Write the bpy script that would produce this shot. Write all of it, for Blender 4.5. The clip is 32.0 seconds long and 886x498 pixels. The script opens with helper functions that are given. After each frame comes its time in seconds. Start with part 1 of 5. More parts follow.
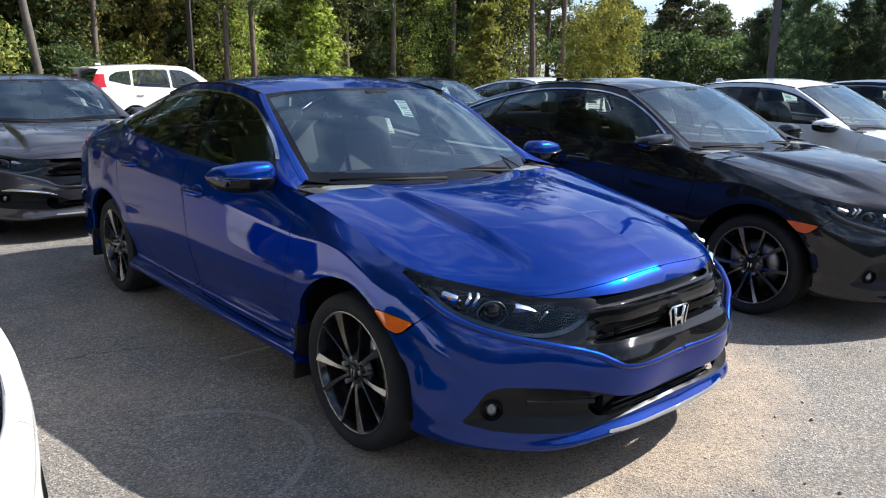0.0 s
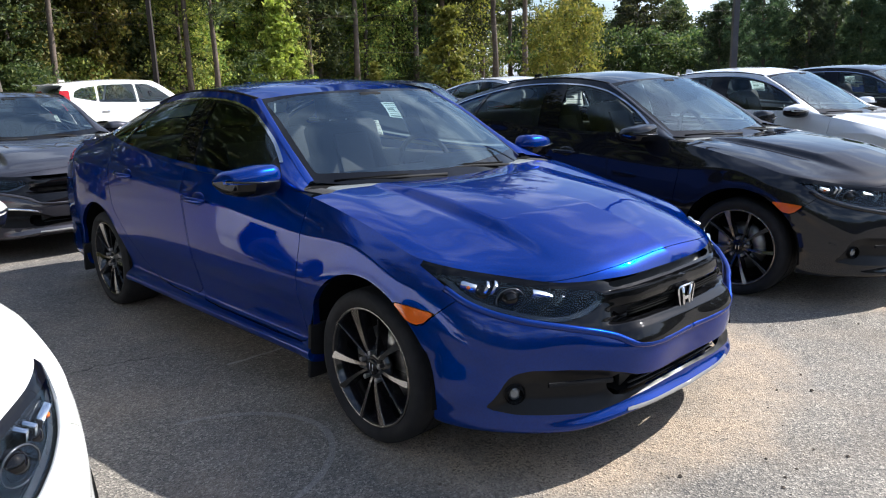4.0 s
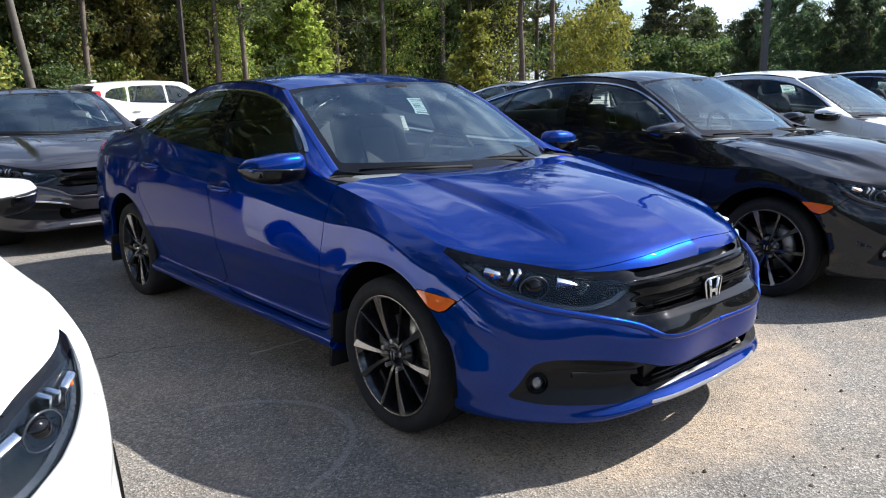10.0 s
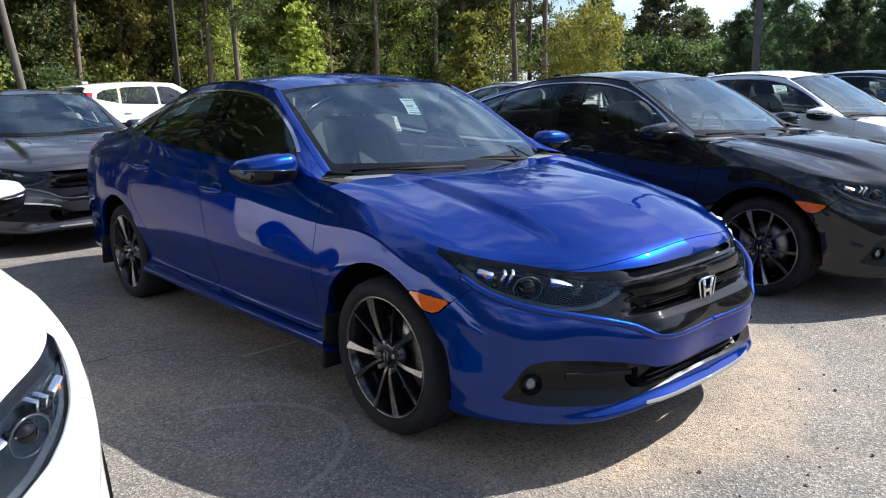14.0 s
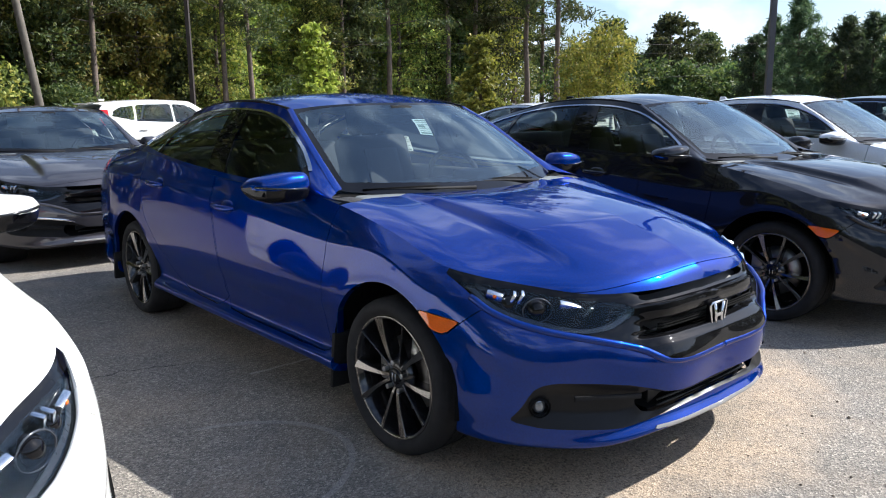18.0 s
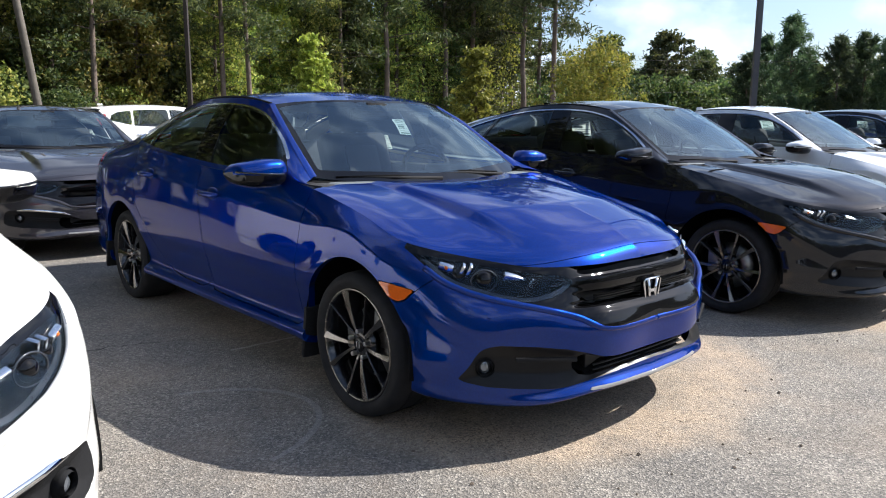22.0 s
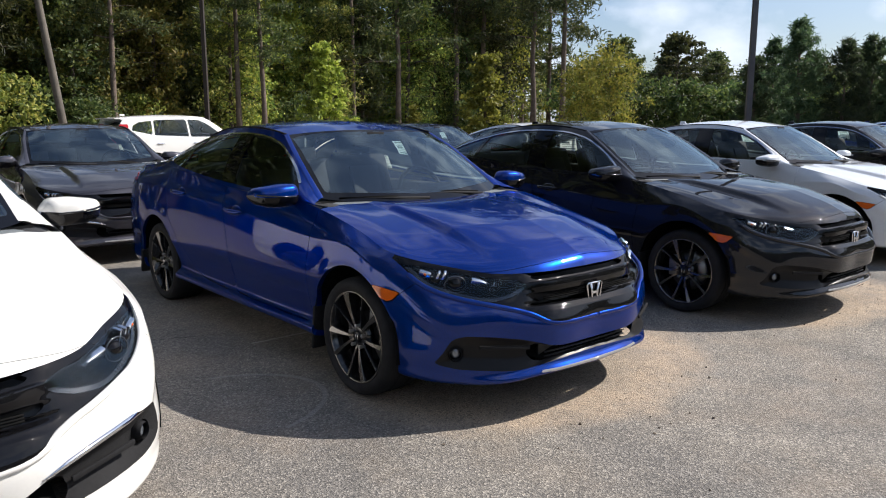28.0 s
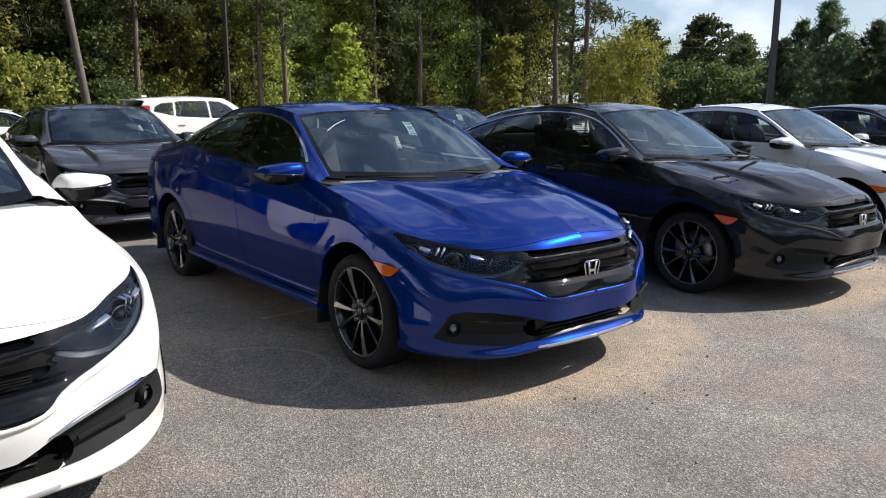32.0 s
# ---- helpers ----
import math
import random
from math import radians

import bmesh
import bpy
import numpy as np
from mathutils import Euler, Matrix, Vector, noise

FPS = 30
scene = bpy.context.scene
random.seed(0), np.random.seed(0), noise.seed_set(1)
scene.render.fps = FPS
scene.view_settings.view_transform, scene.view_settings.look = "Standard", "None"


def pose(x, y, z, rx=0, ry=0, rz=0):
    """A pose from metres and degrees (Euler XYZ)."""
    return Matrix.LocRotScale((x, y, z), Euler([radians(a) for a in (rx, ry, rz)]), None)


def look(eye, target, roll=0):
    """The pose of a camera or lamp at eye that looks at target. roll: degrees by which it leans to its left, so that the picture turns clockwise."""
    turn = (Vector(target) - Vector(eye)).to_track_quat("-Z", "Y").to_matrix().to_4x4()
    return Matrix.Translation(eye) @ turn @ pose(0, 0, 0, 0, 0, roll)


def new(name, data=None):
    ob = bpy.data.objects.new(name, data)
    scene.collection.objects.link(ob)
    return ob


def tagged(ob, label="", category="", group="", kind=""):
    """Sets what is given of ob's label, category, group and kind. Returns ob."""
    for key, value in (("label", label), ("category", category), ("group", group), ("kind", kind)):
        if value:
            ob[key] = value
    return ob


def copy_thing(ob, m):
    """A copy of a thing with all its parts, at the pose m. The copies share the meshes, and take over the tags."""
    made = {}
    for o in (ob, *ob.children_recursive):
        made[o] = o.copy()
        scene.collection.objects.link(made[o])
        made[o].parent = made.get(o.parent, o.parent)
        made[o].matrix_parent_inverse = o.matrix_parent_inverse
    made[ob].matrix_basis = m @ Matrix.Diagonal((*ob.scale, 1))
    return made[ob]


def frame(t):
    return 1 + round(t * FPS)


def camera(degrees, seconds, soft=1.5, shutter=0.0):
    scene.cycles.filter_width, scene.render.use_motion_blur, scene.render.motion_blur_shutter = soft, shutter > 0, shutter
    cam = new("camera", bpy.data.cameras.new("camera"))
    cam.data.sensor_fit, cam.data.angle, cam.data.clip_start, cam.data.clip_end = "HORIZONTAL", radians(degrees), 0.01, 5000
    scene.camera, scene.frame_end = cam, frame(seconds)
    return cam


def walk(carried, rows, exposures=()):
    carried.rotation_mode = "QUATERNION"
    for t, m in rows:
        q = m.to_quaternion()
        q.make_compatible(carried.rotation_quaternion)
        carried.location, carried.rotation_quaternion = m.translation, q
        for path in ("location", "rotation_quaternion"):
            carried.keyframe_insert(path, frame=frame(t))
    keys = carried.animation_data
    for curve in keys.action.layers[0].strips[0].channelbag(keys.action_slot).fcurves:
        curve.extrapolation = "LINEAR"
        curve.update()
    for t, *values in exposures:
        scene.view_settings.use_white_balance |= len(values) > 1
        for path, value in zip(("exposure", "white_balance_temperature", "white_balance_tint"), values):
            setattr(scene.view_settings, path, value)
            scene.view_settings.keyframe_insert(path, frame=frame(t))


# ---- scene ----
cam = camera(61.5, 32.0, 1.1)
PATH = [
    (0, (-2.252, -2.205, 1.411), (-0.984, -0.728, 0.951), 0.6),
    (0.5, (-2.344, -2.156, 1.407), (-1.04, -0.704, 0.97), -0.3),
    (1, (-2.421, -2.123, 1.4), (-1.104, -0.677, 0.981), -0.7),
    (1.5, (-2.468, -2.109, 1.399), (-1.093, -0.716, 0.986), -0.3),
    (2, (-2.482, -2.115, 1.392), (-1.092, -0.732, 0.997), 0.1),
    (2.5, (-2.472, -2.123, 1.387), (-1.104, -0.72, 0.983), 0.3),
    (3, (-2.454, -2.143, 1.389), (-1.118, -0.713, 0.978), -1.0),
    (3.5, (-2.424, -2.151, 1.394), (-1.086, -0.733, 0.947), -1.6),
    (5.5, (-2.4, -2.159, 1.333), (-1.107, -0.699, 0.877), -1.5),
    (6, (-2.4, -2.157, 1.325), (-1.086, -0.733, 0.818), -0.8),
    (6.5, (-2.412, -2.155, 1.324), (-1.103, -0.714, 0.853), -0.7),
    (7, (-2.41, -2.152, 1.319), (-1.128, -0.681, 0.868), -1.0),
    (7.5, (-2.411, -2.152, 1.325), (-1.134, -0.667, 0.908), -1.2),
    (8, (-2.41, -2.154, 1.321), (-1.127, -0.68, 0.882), -1.0),
    (8.5, (-2.409, -2.152, 1.322), (-1.122, -0.685, 0.871), -1.1),
    (9, (-2.411, -2.153, 1.321), (-1.124, -0.684, 0.882), -1.8),
    (9.5, (-2.412, -2.149, 1.318), (-1.123, -0.677, 0.891), -0.8),
    (10, (-2.413, -2.154, 1.319), (-1.127, -0.681, 0.886), -1.1),
    (10.5, (-2.411, -2.151, 1.317), (-1.124, -0.677, 0.891), -1.1),
    (11, (-2.409, -2.154, 1.323), (-1.122, -0.679, 0.906), -1.5),
    (11.5, (-2.411, -2.152, 1.324), (-1.123, -0.677, 0.905), -1.4),
    (12, (-2.405, -2.151, 1.322), (-1.112, -0.68, 0.907), -1.8),
    (12.5, (-2.405, -2.154, 1.325), (-1.089, -0.706, 0.899), -1.3),
    (13, (-2.404, -2.155, 1.319), (-1.093, -0.702, 0.895), -1.3),
    (13.5, (-2.402, -2.15, 1.316), (-1.102, -0.689, 0.885), -1.0),
    (14, (-2.401, -2.144, 1.315), (-1.102, -0.682, 0.884), -1.2),
    (14.5, (-2.398, -2.143, 1.318), (-1.089, -0.688, 0.895), -0.9),
    (16.5, (-2.392, -2.144, 1.309), (-1.095, -0.672, 0.91), -1.1),
    (17, (-2.394, -2.136, 1.308), (-1.115, -0.646, 0.915), -1.0),
    (17.5, (-2.395, -2.14, 1.312), (-1.117, -0.65, 0.918), -0.7),
    (18, (-2.398, -2.143, 1.315), (-1.112, -0.655, 0.937), -0.6),
    (18.5, (-2.398, -2.144, 1.315), (-1.111, -0.654, 0.953), -0.7),
    (19, (-2.398, -2.142, 1.319), (-1.107, -0.653, 0.966), -0.5),
    (19.5, (-2.401, -2.14, 1.312), (-1.108, -0.652, 0.963), -0.4),
    (20, (-2.395, -2.141, 1.31), (-1.103, -0.654, 0.953), 0.0),
    (20.5, (-2.351, -2.156, 1.295), (-1.103, -0.635, 0.927), -1.8),
    (21, (-2.296, -2.202, 1.258), (-1.052, -0.695, 0.826), -0.0),
    (21.5, (-2.419, -2.317, 1.251), (-1.112, -0.847, 0.892), -0.1),
    (22, (-2.481, -2.456, 1.234), (-1.185, -0.971, 0.89), 0.3),
    (22.5, (-2.438, -2.604, 1.19), (-1.193, -1.089, 0.798), 0.7),
    (23, (-2.48, -2.644, 1.146), (-1.218, -1.132, 0.801), -0.5),
    (23.5, (-2.528, -2.676, 1.1), (-1.259, -1.166, 0.77), -0.8),
    (24, (-2.519, -2.666, 1.088), (-1.247, -1.164, 0.73), -0.3),
    (24.5, (-2.504, -2.671, 1.132), (-1.228, -1.171, 0.783), -0.3),
    (25, (-2.493, -2.694, 1.221), (-1.213, -1.189, 0.908), -0.7),
    (25.5, (-2.489, -2.739, 1.293), (-1.255, -1.193, 1.002), -1.1),
    (27.5, (-2.826, -2.893, 1.383), (-1.484, -1.439, 1.095), -0.3),
    (28, (-2.803, -3.057, 1.39), (-1.534, -1.549, 1.051), 0.0),
    (28.5, (-2.786, -3.141, 1.395), (-1.534, -1.624, 1.036), 0.4),
    (29, (-2.791, -3.141, 1.389), (-1.547, -1.618, 1.025), 0.8),
    (29.5, (-2.792, -3.152, 1.388), (-1.558, -1.621, 1.021), 0.7),
    (30, (-2.793, -3.168, 1.39), (-1.581, -1.617, 1.036), 0.5),
    (30.5, (-2.793, -3.17, 1.389), (-1.575, -1.622, 1.042), 0.6),
    (31, (-2.788, -3.183, 1.385), (-1.576, -1.632, 1.031), -0.2),
    (31.5, (-2.783, -3.18, 1.379), (-1.566, -1.637, 1.006), -0.0),
    (32, (-2.776, -3.184, 1.376), (-1.556, -1.646, 0.993), 0.2),
]
walk(cam, [(t, look(eye, target, roll)) for t, eye, target, roll in PATH], [(0, 0.84, 5850, 10), (5.5, 0.85, 5850, 10), (20, 0.92, 5850, 10), (23, 0.74, 6020, 11), (28, 0.42, 6150, 12), (32, 0.42, 6150, 12)])

# ---- world, sun, exposure ----
SUN_TO = Vector((1.0, -0.46, 1.0)).normalized()
sun_elev = math.asin(SUN_TO.z)
sun_az = math.atan2(SUN_TO.x, SUN_TO.y)
world = bpy.data.worlds.new("sky")
scene.world = world
world.use_nodes = True
wn, wl = world.node_tree.nodes, world.node_tree.links
sky = wn.new("ShaderNodeTexSky")
sky.sky_type, sky.sun_disc = "NISHITA", False
sky.sun_elevation, sky.sun_rotation = sun_elev, sun_az
sky.air_density, sky.dust_density, sky.ozone_density = 1.0, 1.5, 2.6
# thin broken cloud over the blue
coord = wn.new("ShaderNodeTexCoord")
wmap = wn.new("ShaderNodeMapping")
wmap.inputs["Scale"].default_value = (1.2, 2.6, 4.0)
cloud = wn.new("ShaderNodeTexNoise")
cloud.inputs["Scale"].default_value, cloud.inputs["Detail"].default_value = 2.6, 7.0
cramp = wn.new("ShaderNodeValToRGB")
cramp.color_ramp.elements[0].position, cramp.color_ramp.elements[1].position = 0.46, 0.66
cramp.color_ramp.elements[0].color = (0.06, 0.06, 0.06, 1)
wmix = wn.new("ShaderNodeMixRGB")
wmix.inputs[2].default_value = (8.0, 8.6, 9.4, 1)
wl.new(coord.outputs["Generated"], wmap.inputs["Vector"])
wl.new(wmap.outputs["Vector"], cloud.inputs["Vector"])
wl.new(cloud.outputs["Fac"], cramp.inputs["Fac"])
# cloud lies thicker towards the horizon
wsep = wn.new("ShaderNodeSeparateXYZ")
wlow = wn.new("ShaderNodeMapRange")
for k, v in (("From Min", 0.50), ("From Max", 0.85), ("To Min", 1.0), ("To Max", 0.35)):
    wlow.inputs[k].default_value = v
wmul = wn.new("ShaderNodeMath")
wmul.operation = "MULTIPLY"
wl.new(coord.outputs["Generated"], wsep.inputs[0])
wl.new(wsep.outputs[2], wlow.inputs["Value"])
wl.new(wlow.outputs[0], wmul.inputs[0])
wl.new(cramp.outputs["Color"], wmul.inputs[1])
wl.new(wmul.outputs[0], wmix.inputs[0])
wl.new(sky.outputs["Color"], wmix.inputs[1])
wl.new(wmix.outputs["Color"], wn["Background"].inputs["Color"])
wn["Background"].inputs["Strength"].default_value = 0.092

sun_data = bpy.data.lights.new("sun", "SUN")
sun_data.energy, sun_data.angle, sun_data.color = 5.0, radians(0.53), (1.0, 0.92, 0.80)
sun = new("sun", sun_data)
sun.matrix_world = look(SUN_TO * 60, (0, 0, 0))


# ---- materials ----
def mat(name, color, rough=0.5, metal=0.0, coat=0.0, var=0.0, scale=20.0, bump=0.0, bscale=200.0, spec=0.5, emit=None):
    m = bpy.data.materials.new(name)
    m.use_nodes = True
    n, l = m.node_tree.nodes, m.node_tree.links
    p = n["Principled BSDF"]
    p.inputs["Base Color"].default_value = (*color, 1)
    p.inputs["Roughness"].default_value = rough
    p.inputs["Metallic"].default_value = metal
    p.inputs["Coat Weight"].default_value = coat
    p.inputs["Coat Roughness"].default_value = 0.02
    p.inputs["Coat IOR"].default_value = 1.58
    p.inputs["Specular IOR Level"].default_value = spec
    tc = n.new("ShaderNodeTexCoord")
    if var:
        a = n.new("ShaderNodeTexNoise")
        a.inputs["Scale"].default_value, a.inputs["Detail"].default_value = scale, 6
        b = n.new("ShaderNodeTexNoise")
        b.inputs["Scale"].default_value, b.inputs["Detail"].default_value = scale * 0.13, 3
        add = n.new("ShaderNodeMath")
        add.operation = "ADD"
        mr = n.new("ShaderNodeMapRange")
        mr.inputs["From Min"].default_value, mr.inputs["From Max"].default_value = 0.7, 1.3
        mr.inputs["To Min"].default_value, mr.inputs["To Max"].default_value = 1 - var, 1 + var
        mul = n.new("ShaderNodeMixRGB")
        mul.blend_type = "MULTIPLY"
        mul.inputs[0].default_value, mul.inputs[1].default_value = 1, (*color, 1)
        l.new(tc.outputs["Object"], a.inputs["Vector"]), l.new(tc.outputs["Object"], b.inputs["Vector"])
        l.new(a.outputs["Fac"], add.inputs[0]), l.new(b.outputs["Fac"], add.inputs[1])
        l.new(add.outputs[0], mr.inputs["Value"])
        l.new(mr.outputs[0], mul.inputs[2])
        l.new(mul.outputs[0], p.inputs["Base Color"])
    if bump:
        c = n.new("ShaderNodeTexNoise")
        c.inputs["Scale"].default_value, c.inputs["Detail"].default_value = bscale, 4
        bp = n.new("ShaderNodeBump")
        bp.inputs["Strength"].default_value, bp.inputs["Distance"].default_value = bump, 0.004
        l.new(tc.outputs["Object"], c.inputs["Vector"])
        l.new(c.outputs["Fac"], bp.inputs["Height"])
        l.new(bp.outputs["Normal"], p.inputs["Normal"])
    if emit:
        p.inputs["Emission Color"].default_value = (*emit[:3], 1)
        p.inputs["Emission Strength"].default_value = emit[3]
    return m


def paint(name, color, metal=0.5, rough=0.32, flake=0.12):
    """Clear-coated car paint with fine flake and a very slight orange peel."""
    m = mat(name, color, rough, metal, 1.0, flake, 900.0, spec=0.0)
    n, l = m.node_tree.nodes, m.node_tree.links
    c = n.new("ShaderNodeTexNoise")
    c.inputs["Scale"].default_value = 90.0
    b = n.new("ShaderNodeBump")
    b.inputs["Strength"].default_value, b.inputs["Distance"].default_value = 0.015, 0.002
    l.new(n["Texture Coordinate"].outputs["Object"], c.inputs["Vector"])
    l.new(c.outputs["Fac"], b.inputs["Height"])
    l.new(b.outputs["Normal"], n["Principled BSDF"].inputs["Coat Normal"])
    return m


def glass(name, tint, ior=1.5, boost=1.0):
    m = bpy.data.materials.new(name)
    m.use_nodes = True
    n, l = m.node_tree.nodes, m.node_tree.links
    n.remove(n["Principled BSDF"])
    t, g, f, x = (n.new("ShaderNode" + k) for k in ("BsdfTransparent", "BsdfGlossy", "Fresnel", "MixShader"))
    t.inputs["Color"].default_value = (*tint, 1)
    g.inputs["Roughness"].default_value = 0.0
    g.inputs["Color"].default_value = (0.80, 0.94, 1.0, 1)
    f.inputs["IOR"].default_value = ior
    l.new(f.outputs[0], x.inputs[0]), l.new(t.outputs[0], x.inputs[1]), l.new(g.outputs[0], x.inputs[2])
    l.new(x.outputs[0], n["Material Output"].inputs["Surface"])
    return m


M_BLUE = paint("blue_pearl_paint", (0.0, 0.027, 0.215), 0.60, 0.28)
M_BLUE.node_tree.nodes["Principled BSDF"].inputs["Coat IOR"].default_value = 1.48
M_BLUE.node_tree.nodes["Principled BSDF"].inputs["Specular Tint"].default_value = (0.0, 0.2, 0.6, 1)
M_BLACK = paint("black_pearl_paint", (0.012, 0.012, 0.015), 0.0, 0.4)
M_BLACK.node_tree.nodes["Principled BSDF"].inputs["Coat IOR"].default_value = 1.52
M_WHITE = paint("white_pearl_paint", (0.76, 0.75, 0.715), 0.0, 0.4, 0.02)
M_SILVER = paint("silver_paint", (0.72, 0.75, 0.80), 0.12, 0.45)
M_GRAY = paint("dark_grey_paint", (0.062, 0.060, 0.072), 0.6, 0.45)
M_NAVY = paint("dark_blue_paint", (0.01, 0.015, 0.05), 0.5, 0.3)
M_GLOSS = mat("gloss_black_plastic", (0.005, 0.005, 0.006), 0.03, 0, 0.0, 0.0, 60, spec=0.32)
M_PLASTIC = mat("textured_black_plastic", (0.018, 0.018, 0.019), 0.6, 0, 0, 0.15, 80, 0.3, 700, 0.12)
M_MESH = mat("black_grille_plastic", (0.014, 0.014, 0.015), 0.4, 0, 0, 0.1, 90)
M_CHROME = mat("chrome", (0.82, 0.82, 0.83), 0.06, 1.0, 0, 0.03, 30)
M_TRIM = mat("bright_window_trim", (0.60, 0.61, 0.64), 0.12, 1.0, 0, 0.05, 30)
M_SATIN = mat("satin_metal", (0.62, 0.62, 0.63), 0.28, 1.0, 0, 0.06, 40)
M_MACHINED = mat("machined_alloy", (0.23, 0.215, 0.20), 0.26, 1.0, 0.3, 0.12, 70)
M_RIMBLACK = mat("gloss_black_alloy", (0.013, 0.013, 0.015), 0.16, 0.2, 0.5, 0.1, 40)
M_TYRE = mat("tyre_rubber", (0.022, 0.022, 0.024), 0.85, 0, 0, 0.25, 30, 0.35, 260, 0.25)
M_AMBER = mat("amber_lens", (0.72, 0.13, 0.006), 0.12, 0, 0.8, 0.12, 160)
M_RED = mat("red_lens", (0.45, 0.01, 0.012), 0.12, 0, 0.8, 0.1, 120)
M_DARK = mat("black_felt_liner", (0.006, 0.006, 0.006), 0.9, 0, 0, 0.2, 30, spec=0.08)
M_CLOTH = mat("black_seat_cloth", (0.035, 0.035, 0.038), 0.85, 0, 0, 0.25, 60, 0.5, 400)
M_CLOTHGREY = mat("grey_seat_cloth", (0.07, 0.07, 0.074), 0.85, 0, 0, 0.15, 60, 0.5, 400)
M_DASH = mat("dashboard_vinyl", (0.14, 0.155, 0.16), 0.6, 0, 0, 0.1, 40, 0.3, 500)
M_LINER = mat("headliner_cloth", (0.16, 0.16, 0.16), 0.9, 0, 0, 0.1, 60)
M_PAPER = mat("white_paper", (0.78, 0.80, 0.76), 0.7, 0, 0, 0.03, 30)
_n, _l = M_PAPER.node_tree.nodes, M_PAPER.node_tree.links
_t, _x = _n.new("ShaderNodeBsdfTranslucent"), _n.new("ShaderNodeMixShader")
_t.inputs["Color"].default_value = (0.75, 0.78, 0.72, 1)
_l.new(_n["Principled BSDF"].outputs[0], _x.inputs[1]), _l.new(_t.outputs[0], _x.inputs[2])
_l.new(_x.outputs[0], _n["Material Output"].inputs["Surface"])
M_INK = mat("grey_print", (0.16, 0.20, 0.18), 0.7, 0, 0, 0.1, 30)
M_DISC = mat("brake_steel", (0.35, 0.34, 0.33), 0.35, 1.0, 0, 0.15, 50)
M_REFL = mat("lamp_reflector", (0.62, 0.66, 0.72), 0.2, 1.0, 0, 0.1, 60)
M_LAMPIN = mat("lamp_inner_bezel", (0.02, 0.022, 0.026), 0.2, 0.3, 0.3, 0.1, 60)
M_INSERT = mat("satin_black_insert", (0.014, 0.014, 0.015), 0.35, 0, 0, 0.1, 60, spec=0.18)
M_FOG = mat("fog_lamp_glass", (0.22, 0.24, 0.27), 0.08, 0.6, 0.5, 0.3, 120)
M_LIP = mat("satin_silver_trim", (0.30, 0.295, 0.29), 0.35, 0.2, 0, 0.05, 40)
M_BOWL = mat("lamp_bowl_metal", (0.014, 0.015, 0.018), 0.14, 0.3, 0.0, 0.15, 50)
M_GUIDE = mat("light_guide_plastic", (0.045, 0.05, 0.06), 0.18, 0.3, 0.4, 0.2, 90)
M_GLASS = glass("clear_glass", (0.80, 0.89, 0.89), 2.25)
M_TINT = glass("tinted_glass", (0.82, 0.87, 0.86), 1.55)
M_LENS = glass("lamp_cover", (0.93, 0.94, 0.95), 1.45)


# ---- mesh helpers ----
def obj(name, V, F, material, parent=None, label="", smooth=True):
    me = bpy.data.meshes.new(name)
    me.from_pydata([tuple(v) for v in V], [], [tuple(f) for f in F])
    me.materials.append(material)
    if smooth:
        me.polygons.foreach_set("use_smooth", [True] * len(me.polygons))
    me.validate()
    ob = new(name, me)
    if parent:
        ob.parent = parent
    if label:
        ob["label"] = label
    return ob


def part(name, bm, material, parent, label="", smooth=True):
    """Links a bmesh as one mesh object under a thing or under a part."""
    me = bpy.data.meshes.new(name)
    bm.to_mesh(me)
    bm.free()
    me.materials.append(material)
    if smooth:
        me.polygons.foreach_set("use_smooth", [True] * len(me.polygons))
        me.set_sharp_from_angle(angle=radians(38))
    ob = new(name, me)
    if parent:
        ob.parent = parent
    if label:
        ob["label"] = label
    return ob


def thing(name, m, label, category, group=""):
    ob = new(name)
    ob.matrix_world = m
    ob.empty_display_size = 0.1
    return tagged(ob, label, category, group)


def box(size, at=(0, 0, 0), bevel=0.0, segs=2, m=None):
    bm = bmesh.new()
    bmesh.ops.create_cube(bm, size=1, matrix=Matrix.Translation(at) @ Matrix.Diagonal((*size, 1)))
    if bevel:
        bmesh.ops.bevel(bm, geom=bm.edges[:], offset=bevel, segments=segs, affect="EDGES", profile=0.6)
    if m:
        bmesh.ops.transform(bm, matrix=m, verts=bm.verts)
    return bm


def cyl(r1, r2, depth, m, n=24, bevel=0.0):
    bm = bmesh.new()
    bmesh.ops.create_cone(bm, cap_ends=True, segments=n, radius1=r1, radius2=r2, depth=depth)
    if bevel:
        rim = [e for e in bm.edges if abs(e.verts[0].co.z - e.verts[1].co.z) < 1e-6]
        bmesh.ops.bevel(bm, geom=rim, offset=bevel, segments=2, affect="EDGES", profile=0.6)
    bmesh.ops.transform(bm, matrix=m, verts=bm.verts)
    return bm


def ball(r, m, n=20):
    bm = bmesh.new()
    bmesh.ops.create_uvsphere(bm, u_segments=n, v_segments=n // 2 + 2, radius=r)
    bmesh.ops.transform(bm, matrix=m, verts=bm.verts)
    return bm


def lathe(profile, n=48, axis="x"):
    """Turns (axial, radius) points about the x axis. Returns verts and faces."""
    V, F = [], []
    k = len(profile)
    for i in range(n):
        a = 2 * math.pi * i / n
        V += [(p, r * math.cos(a), r * math.sin(a)) for p, r in profile]
    for i in range(n):
        j = (i + 1) % n
        F += [(i * k + q, i * k + q + 1, j * k + q + 1, j * k + q) for q in range(k - 1)]
    return V, F


